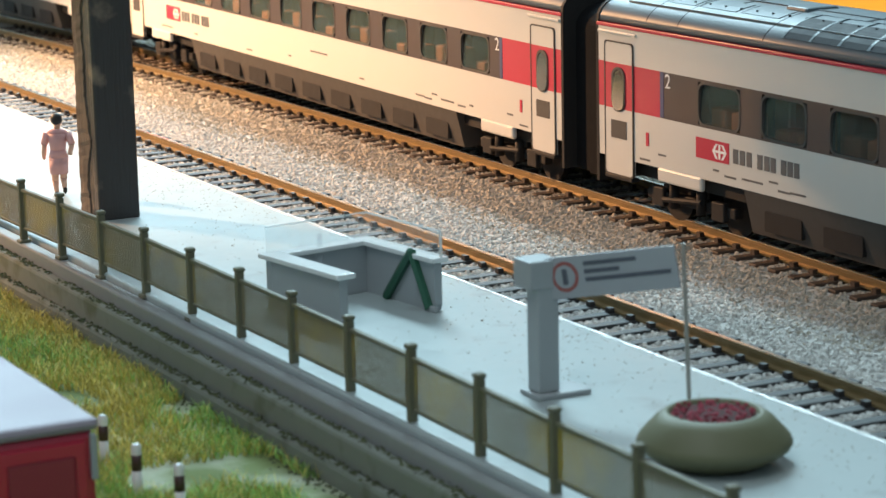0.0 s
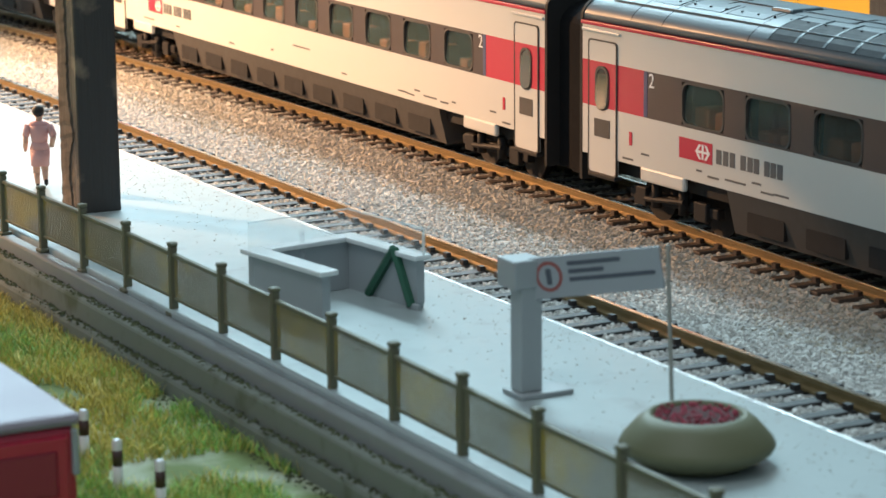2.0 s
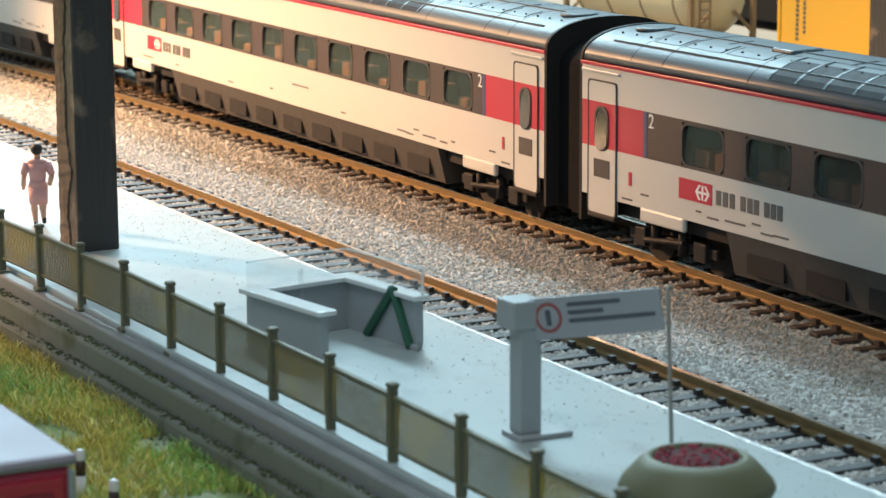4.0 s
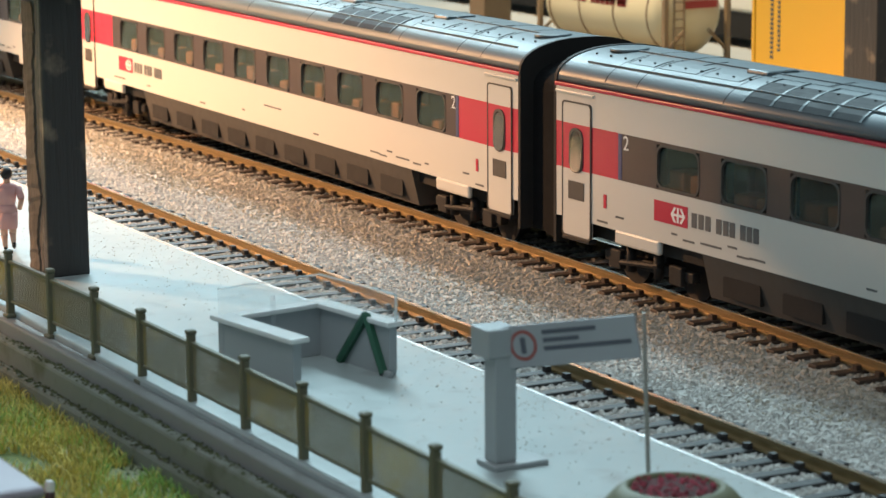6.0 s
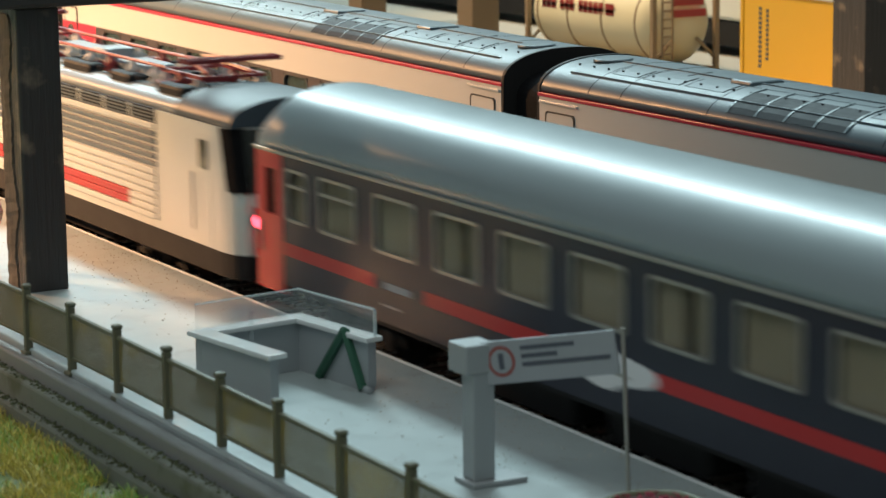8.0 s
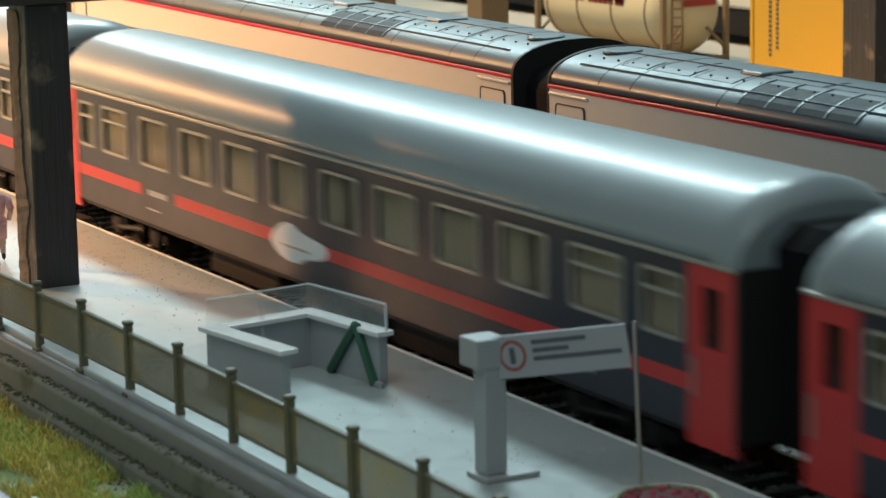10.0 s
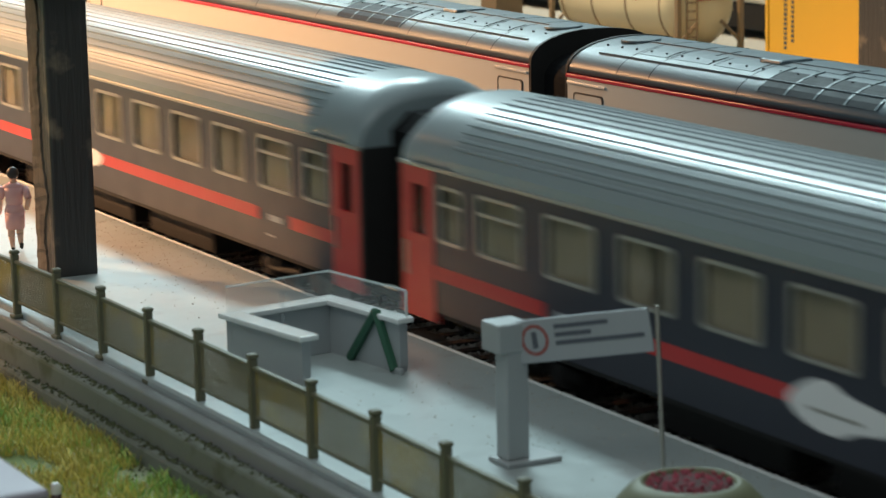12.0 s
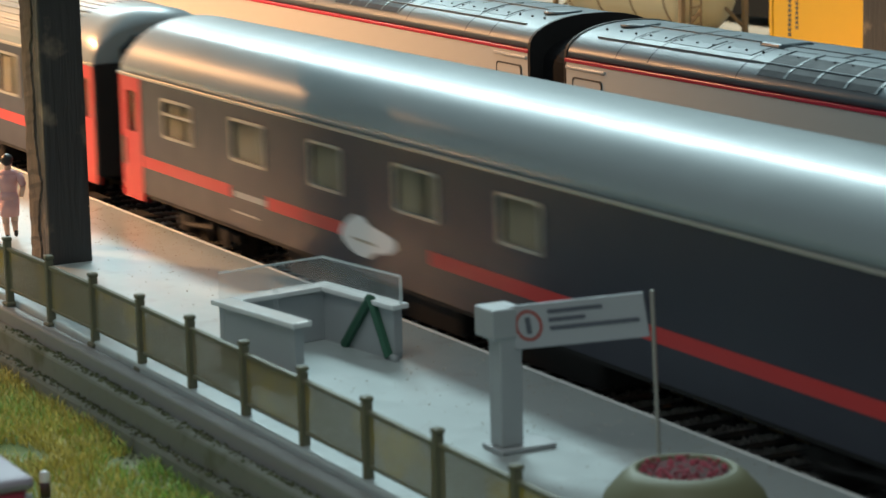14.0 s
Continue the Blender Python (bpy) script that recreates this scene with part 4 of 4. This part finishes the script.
    for side in (-1, 1):  # the black screen surround wraps round the corners
        bm = bmesh.new()
        grid = [[bm.verts.new(Vector((L - plan_at(z) - dx + 0.2, side * y, z)) * MM) for dx, y in ((0.0, 12.0), (1.6, 14.6), (4.4, 15.5))] for z in (23.6, 36.2)]
        for i in range(2):
            bm.faces.new((grid[0][i], grid[0][i + 1], grid[1][i + 1], grid[1][i]))
        bmesh.ops.recalc_face_normals(bm, faces=bm.faces)
        bmesh.ops.solidify(bm, geom=bm.faces[:], thickness=0.2 * MM)
        part("screen_surround", bm, RUBBER, t, "black windscreen surround")
    rear = part("rear_panel", box(L - 0.25, L + 0.12, -11.8, 11.8, 11.2, 20.8), NIGHTRED, t, "red lower end panel")
    front = part("front_panel", box(-0.12, 0.25, -11.8, 11.8, 11.2, 20.8), LOCOWHITE, t)
    for y in (-10.6, 10.6):
        part("tail_light", lathe([(1.6, 0), (1.6, 1.4), (1.2, 1.8)], (L + 0.1, y, 18.0), 16, "x"), TAIL, rear, "glowing red tail light")
        part("tail_light_rim", lathe([(2.0, 0), (2.0, 0.5), (1.6, 0.55)], (L + 0.05, y, 18.0), 16, "x"), SEAM, rear)
    for x, s in ((-3.5, 1), (L, 1)):
        for y in (-9, 9):
            part("buffer", rod((x, y, 10.4), (x + 3.5, y, 10.4), 1.9, n=16), UNDER, t)
    # roof gear
    def pantograph(x, s):
        p = part("pantograph", box(x - 11, x + 11, -7.5, -6.6, 42.6, 43.4), PANTO, t, "folded red pantograph")
        part("base_bar", box(x - 11, x + 11, 6.6, 7.5, 42.6, 43.4), PANTO, p)
        for q in (-11, 10):
            part("base_bar", box(x + q, x + q + 1, -7.5, 7.5, 42.6, 43.3), PANTO, p)
        for y in (-5, 5):
            part("lower_arm", rod((x - s * 9, y, 43.6), (x + s * 9, y * 0.4, 45.4), 0.55, n=6), PANTO, p)
            part("upper_arm", rod((x + s * 9, y * 0.4, 45.4), (x - s * 10, y, 46.4), 0.5, n=6), PANTO, p)
        for q in (-1.6, 1.6):
            part("contact_strip", rod((x - s * 10 + q, -11, 46.6), (x - s * 10 + q, 11, 46.6), 0.6, n=6), PANTO, p)
        for q in (-9, 9):
            for y in (-7, 7):
                part("insulator", lathe([(1.0, 0), (1.7, 0.5), (1.0, 1.0), (1.7, 1.6), (1.0, 2.2), (1.0, 3.0)], (x + q, y, 39.7), 12), INSULATOR, p)

    pantograph(44, 1)
    pantograph(L - 46, -1)
    rnd = random.Random(8)
    for k in range(12):
        part("cross_bar", box(33 + 11.4 * k, 34.2 + 11.4 * k, -10.5, 9.0, 40.0, 41.2, 0.2), ROOFDARK if k % 2 else PANTO, deck)
    for a, b, y in ((31, 47, -11.6), (60, 78, -12.0), (92, 110, -11.8), (122, 134, -11.8), (150, 164, -12.0)):
        part("roof_duct", box(a, b, y, y + 4.2, 38.6, 41.4, 0.8), ROOFDARK, deck)
    for k in range(10):
        x = 36 + 13.2 * k
        for y in (-8.0, 4.0):
            part("roof_insulator", lathe([(0.9, 0), (1.8, 0.6), (0.9, 1.2), (1.8, 1.9), (0.9, 2.6), (0.7, 3.8)], (x + rnd.uniform(-1, 1), y, 39.8), 12), INSULATOR if k % 3 else PANTO, deck)
    part("busbar", rod((48, -8.0, 43.8), (146, -8.0, 43.8), 0.4, n=8), PANTO, deck)
    part("busbar", rod((48, 4.0, 43.8), (146, 4.0, 43.8), 0.4, n=8), PANTO, deck)
    for a, b, c in ((70, 88, 3.0), (96, 104, 4.2), (112, 128, 2.6)):
        part("roof_box", box(a, b, -5.5, 2.0, 39.6, 39.8 + c, 0.6), LOCOROOF, t)
    for x in (44, L - 44):
        bogie(t, x, 13.0)
    part("transformer", box(72, 124, -12.8, 12.8, 2.8, 8, 0.6), UNDER, t)
    return t


loco = locomotive()


# ---- figure on the platform ----
def figure():
    """A tiny painted figurine, one plain mesh of simple turned shapes."""
    bm = bmesh.new()

    def grow(start, k):
        for f in list(bm.faces)[start:]:
            f.material_index = k

    def blob(c, r, k, sub=2):
        n = len(bm.faces)
        m = Matrix.Translation(Vector(c) * MM) @ Matrix.Diagonal((*[v * MM for v in r], 1))
        bmesh.ops.create_icosphere(bm, subdivisions=sub, radius=1, matrix=m)
        bm.faces.ensure_lookup_table()
        grow(n, k)

    def limb(a, b, r0, r1, k):
        n = len(bm.faces)
        add_rod(bm, a, b, r0, r1, 12)
        bm.faces.ensure_lookup_table()
        grow(n, k)

    # x: across the shoulders; y: the way it walks
    limb((-0.75, 0.3, 0.5), (-0.9, 0.1, 3.2), 0.45, 0.72, 0)
    limb((-0.9, 0.1, 3.2), (-0.9, 0, 6.0), 0.72, 0.85, 0)
    limb((1.2, -1.2, 1.5), (1.0, -0.6, 3.8), 0.45, 0.72, 0)
    limb((1.0, -0.6, 3.8), (0.9, 0, 6.0), 0.72, 0.85, 0)
    blob((-0.75, 0.5, 0.45), (0.5, 0.95, 0.5), 2, 1)
    blob((1.3, -1.3, 1.3), (0.5, 0.7, 0.95), 2, 1)
    limb((0, -0.1, 4.9), (0, 0, 8.6), 1.95, 2.15, 1)
    limb((0, 0, 8.6), (0, 0, 10.4), 2.15, 1.65, 1)
    blob((0, -0.5, 8.3), (2.05, 1.6, 1.6), 1)
    limb((0, 0, 10.2), (0, 0.1, 14.0), 1.65, 2.15, 1)
    blob((0, 0.1, 14.0), (2.35, 1.35, 1.3), 1)
    limb((-2.2, 0, 14.2), (-2.9, 0.2, 11.6), 0.85, 0.75, 1)
    limb((-2.9, 0.2, 11.6), (-3.2, 0.9, 8.8), 0.6, 0.5, 0)
    blob((-3.2, 1.0, 8.5), (0.5, 0.5, 0.75), 0, 1)
    limb((2.2, 0, 14.2), (3.1, -0.6, 11.6), 0.85, 0.75, 1)
    limb((3.1, -0.6, 11.6), (2.5, -0.2, 9.2), 0.6, 0.5, 0)
    limb((0, 0.1, 14.8), (0, 0.1, 16.0), 0.7, 0.7, 0)
    blob((0, 0.2, 17.0), (1.15, 1.25, 1.5), 0)
    blob((0, -0.1, 17.3), (1.3, 1.35, 1.45), 2)
    bmesh.ops.recalc_face_normals(bm, faces=bm.faces)
    for f in bm.faces:
        f.smooth = True
    me = bpy.data.meshes.new("figurine")
    bm.to_mesh(me)
    bm.free()
    for m in (SKIN, PINK, BLACK):
        me.materials.append(m)
    ob = new("figurine", me)
    ob.matrix_basis = pose(-51 * MM, -49 * MM, 0, 0, 0, 62) @ Matrix.Diagonal((1.02, 0.98, 0.96, 1))
    tagged(ob, "tiny painted figurine in a pink dress standing on the platform", "figurine")


figure()


# ---- grass, van, marker posts ----
def low_ground(x, y):
    return -11.0 + 1.6 * noise.noise(Vector((x * 0.02, y * 0.03, 0.3))) + 0.9 * noise.noise(Vector((x * 0.07, y * 0.07, 2.0)))


def grass_mound():
    bm = bmesh.new()
    nx, ny = 90, 40
    vs = [[bm.verts.new(Vector((x, y, low_ground(x, y))) * MM) for y in np.linspace(-200, -76.0, ny)] for x in np.linspace(-150, 330, nx)]
    for i in range(nx - 1):
        for j in range(ny - 1):
            f = bm.faces.new((vs[i][j], vs[i + 1][j], vs[i + 1][j + 1], vs[i][j + 1]))
            f.smooth = True
    setting(part("lawn", bm, GRASSBED, None), "uneven soil under static grass", "lawn")


grass_mound()


def grass(name, label, material, seed, count, lo, hi, want):
    rnd = random.Random(seed)
    verts, faces = [], []
    k = 0
    while k < count:
        x, y = rnd.uniform(-60, 230), rnd.uniform(-150, -76.4)
        # yellow blades gather to the left, painting the warm light there
        v = noise.noise(Vector((x * 0.022, y * 0.05, 5.0))) + 0.0035 * (x - 85) + rnd.uniform(-0.55, 0.55)
        bare = noise.noise(Vector((x * 0.05, y * 0.08, 9.0)))
        k += 1
        if (v > 0) != want or bare > 0.30 - 0.0016 * max(0, x - 90):
            continue
        z = low_ground(x, y) - 0.2
        h, a = rnd.uniform(lo, hi), rnd.uniform(0, 6.28)
        lx, ly = rnd.gauss(0, 0.55) * h, rnd.gauss(0, 0.55) * h
        w = rnd.uniform(0.07, 0.14)
        cx, cy = math.cos(a) * w, math.sin(a) * w
        n = len(verts)
        verts += [(x - cx, y - cy, z), (x + cx, y + cy, z), (x + lx * 0.4 + cx * 0.8, y + ly * 0.4 + cy * 0.8, z + h * 0.6), (x + lx * 0.4 - cx * 0.8, y + ly * 0.4 - cy * 0.8, z + h * 0.6), (x + lx, y + ly, z + h)]
        faces += [(n, n + 1, n + 2, n + 3), (n + 3, n + 2, n + 4)]
    tagged(finish(name, mesh_of(name, verts, faces), material), label, "grass", kind="stuff")


grass("green_grass", "short bright green static grass fibres", GRASS_A, 1, 120000, 1.0, 2.8, True)
grass("straw_grass", "straw yellow static grass fibres with warm light put into their tone", GRASS_B, 2, 120000, 1.0, 3.2, False)


def crumbs():
    """Moss and soil crumbs caught along the foot and the steps of the plinth."""
    rnd = random.Random(31)
    verts, faces = [], []
    for k in range(5200):
        x = rnd.uniform(-60, 240)
        if noise.noise(Vector((x * 0.035, 0.0, 7.0))) + rnd.uniform(-0.5, 0.5) < -0.1:
            continue
        y, z = rnd.choice(((-76.6 - abs(rnd.gauss(0, 1.4)), None), (-75.5 + rnd.gauss(0, 0.5), -7.6), (-73.2 + rnd.gauss(0, 0.5), -3.6)))
        z = low_ground(x, y) if z is None else z
        q, a = rnd.uniform(0.15, 0.55), rnd.uniform(0, 6.28)
        n = len(verts)
        for i in range(4):
            verts.append((x + q * math.cos(a + 1.57 * i) * rnd.uniform(0.6, 1.2), y + q * math.sin(a + 1.57 * i) * rnd.uniform(0.6, 1.2), z))
        verts.append((x, y, z + q * rnd.uniform(0.5, 1.0)))
        faces += [(n, n + 1, n + 4), (n + 1, n + 2, n + 4), (n + 2, n + 3, n + 4), (n + 3, n, n + 4)]
    tagged(finish("moss_crumbs", mesh_of("moss_crumbs", verts, faces), MOSS), "dark olive moss and soil crumbs on the plinth", "moss", kind="stuff")


crumbs()


def van():
    t = thing("red_van", "dark red model van with a pale roof parked on the grass", "van")
    part("body", box(75, 164, -148, -119.5, -7, 8.6, 1.0), CARRED, t)
    part("roof", box(74, 164.6, -148.6, -119.0, 8.6, 10.4, 0.8), CARROOF, t, "glossy pale lilac roof")
    for y0, y1 in ((-146.5, -134.2), (-133.6, -121.0)):
        d = part("rear_door", box(164.0, 164.5, y0, y1, -6.0, 7.4, 0.2), CARRED, t)
        part("door_field", box(164.4, 164.65, y0 + 1.6, y1 - 1.6, -0.5, 5.6, 0.3), CARFIELD, d, "dull dark red pressed panel")
    for y in (-148.2, -120.4):
        part("tail_lamp", box(163.6, 164.8, y, y + 0.9, 2.0, 8.2, 0.2), SIGNFACE, t, "pale rear corner lamp")
    for x in (92, 148):
        for y in (-147, -122.5):
            w = part("wheel", lathe([(4.0, -1.2), (4.4, -0.8), (4.4, 0.8), (4.0, 1.2)], (0, 0, 0), 20, "x"), RUBBER, t)
            w.matrix_basis = pose(x * MM, y * MM, -8.4 * MM, 0, 0, 90)


van()


def marker(x, y, top):
    t = thing("marker_post", "white roadside marker post with a dark brown band", "post", "marker posts")
    z0 = low_ground(x, y) - 0.3
    part("shaft", rod((x, y, z0), (x, y, top - 4.0), 0.75, n=12), WHITEPRINT, t)
    part("band", rod((x, y, top - 4.0), (x, y, top - 1.6), 0.77, n=12), MARKERBAND, t, "dark brown band")
    part("head", lathe([(0.77, 0), (0.77, 1.2), (0.5, 1.6)], (x, y, top - 1.6), 12), WHITEPRINT, t)


marker(116.5, -101.5, -3.0)
marker(134.5, -103.0, -3.0)
marker(147.5, -101.5, -3.0)


# ---- goods yard beyond ----
def tank_container():
    t = thing("tank_container", "cream tank container with red print in a brown frame", "tank container")
    x0, x1, cy, cz, r = -366, -282, 284, 14.6, 15.0
    tank = part("tank", lathe([(0.5, 0), (6, 0.8), (10.5, 2.6), (13.3, 4.6), (r, 7), (r, 77), (13.3, 79.4), (11, 81.4), (6, 83.2), (0.5, 84)], (x0, cy, cz), 36, "x"), TANK, t, "cream cylindrical tank")
    for x in (x0 + 9, x0 + 30, x0 + 53, x0 + 75):
        part("tank_band", lathe([(r, 0), (r + 0.3, 0.1), (r + 0.3, 0.8), (r, 0.9)], (x, cy, cz), 36, "x"), TANKFRAME, tank)
    for x in (x0 - 1.5, x1 - 0.5):
        f = part("end_frame", box(x, x + 2, cy - 14, cy - 12.2, -3.5, 30.5, 0.2), TANKFRAME, t)
        part("frame_post", box(x, x + 2, cy + 12.2, cy + 14, -3.5, 30.5, 0.2), TANKFRAME, f)
        part("frame_sill", box(x, x + 2, cy - 12.2, cy + 12.2, -3.5, -1.0, 0.2), TANKFRAME, f)
        part("frame_head", box(x, x + 2, cy - 12.2, cy + 12.2, 28.6, 30.5, 0.2), TANKFRAME, f)
        bm = bmesh.new()
        add_rod(bm, (x + 1, cy - 12.5, 2), (x + 1, cy - 5, 9), 0.7, n=6)
        add_rod(bm, (x + 1, cy + 12.5, 2), (x + 1, cy + 5, 9), 0.7, n=6)
        part("frame_brace", bm, TANKFRAME, f)
    for y in (cy - 14, cy + 12.4):
        part("bottom_rail", box(x0, x1, y, y + 1.6, -3.5, -1.8, 0.2), TANKFRAME, t)
    lad = part("ladder", box(x1 + 1.6, x1 + 2.2, cy - 10.6, cy - 10.0, 2, 31), TANKFRAME, t)
    part("ladder_side", box(x1 + 1.6, x1 + 2.2, cy - 6.4, cy - 5.8, 2, 31), TANKFRAME, lad)
    for k in range(9):
        part("rung", box(x1 + 1.7, x1 + 2.1, cy - 10, cy - 6.4, 4 + 3 * k, 4.6 + 3 * k), TANKFRAME, lad)
    # lettering as plain bars, bent round the tank
    for a, b in [(q, q + 2.8) for q in (13, 16.4, 19.8, 25.6, 29, 32.4, 38.4, 41.8, 45.2, 48.6, 52)] + [(56.4, 62)]:
        bm = bmesh.new()
        lo_, hi_ = radians(186), radians(170)
        rows = []
        for q in range(5):
            g = lo_ + (hi_ - lo_) * q / 4
            rows.append([bm.verts.new(Vector((x0 + s, cy + (r + 0.12) * math.cos(g), cz + 3.0 + (r + 0.12) * math.sin(g))) * MM) for s in (a, b)])
        for p, q in zip(rows, rows[1:]):
            bm.faces.new((p[0], p[1], q[1], q[0]))
        bmesh.ops.solidify(bm, geom=bm.faces[:], thickness=0.2 * MM)
        part("letter_bar", bm, TANKRED, tank, "red lettering")
    for y0, y1, z in ((-5, 8, 20.6), (-5, 9, 16.6)):
        part("end_letter_bar", box(x1 - 0.5, x1 + 0.4, cy + y0, cy + y1, z, z + 2.6), TANKRED, tank, "red lettering")
    return t


tank_container()


def box_container():
    t = thing("freight_container", "yellow freight container with vertical black print", "container")
    x0, x1, y0, z0, z1 = -228, -166, 270, -3.5, 30.5
    body = part("body", box(x0, x1, y0, y0 + 28, z0, z1, 0.3), YELLOW, t)
    part("top_rail", box(x0 - 0.2, x1 + 0.2, y0 - 0.5, y0 + 28.4, z1 - 0.6, z1 + 1.0, 0.2), LOCOWHITE, t, "dirty white top rail")
    for x in (x0, x1 - 1.6):
        part("corner_post", box(x, x + 1.6, y0 - 0.4, y0 + 1.4, z0, z1 - 0.6, 0.15), YELLOW, t)
    for k in range(13):
        part("letter_bar", box(x0 + 10, x0 + 11.6, y0 - 0.12, y0 + 0.2, 6.0 + 1.55 * k, 7.0 + 1.55 * k), PRINT, body)
    for k in range(11):
        part("letter_bar", box(x0 + 14.0, x0 + 15.4, y0 - 0.12, y0 + 0.2, 8.6 + 1.55 * k, 9.6 + 1.55 * k), PRINT, body)


box_container()

for x, y, w, m, nm in ((-403, 270, 12, BROWNWOOD, "pale brown square wooden post in the goods yard"), (-497, 270, 12, BROWNWOOD, "pale brown square wooden post in the goods yard"), (-566, 270, 12, BROWNWOOD, "pale brown square wooden post in the goods yard"), (-150, 262, 16, WOOD, "dark square wooden post beside the yellow container")):
    t = thing("wooden_post", nm, "post", "yard posts")
    part("shaft", box(x - w / 2, x + w / 2, y - w / 2, y + w / 2, BED_Z - 1, 90, 0.4), m, t)

setting(part("yard_floor", box(-1200, 300, 200, 330, BED_Z - 1, -3.5), BOARD, None), "raised brown floor of the goods yard", "floor")


def far_train():
    t = thing("white_train", "white high-speed train with a red stripe on a far track", "train")
    part("body", box(-900, -300, 352, 380, 6, 34, 1.5), LOCOWHITE, t)
    part("red_stripe", box(-899, -301, 351.8, 352.3, 15.5, 18.0), NIGHTRED, t, "red stripe")
    part("skirt", box(-899, -301, 353, 379, -4, 6), UNDER, t)
    part("window_strip", box(-899, -301, 351.8, 352.2, 22, 30), PANE_DARK, t)


far_train()
setting(part("wall_back", box(-3000, 3000, 900, 930, -40, 1600), WALLPAINT, None), "plain grey wall of the room", "wall")


# ---- movement ----
def motions():
    # where the first coach's end stands along the track, in millimetres
    run = [(0.0, 1657.0), (3.0, 1042.0), (6.0, 427.0), (6.5, 324.6), (7.3, 160.6), (7.6, 97.6), (9.0, -188.0), (11.0, -596.2), (12.5, -912.2), (13.0, -1018.2), (14.0, -1229.8)]
    for k, c in enumerate(coaches):
        walk(c, [(t, pose((s + 290.0 * k) * MM, 0, RAIL_Z * MM)) for t, s in run])
    walk(loco, [(t, pose((s - 209.6) * MM, 0, RAIL_Z * MM)) for t, s in run])


motions()
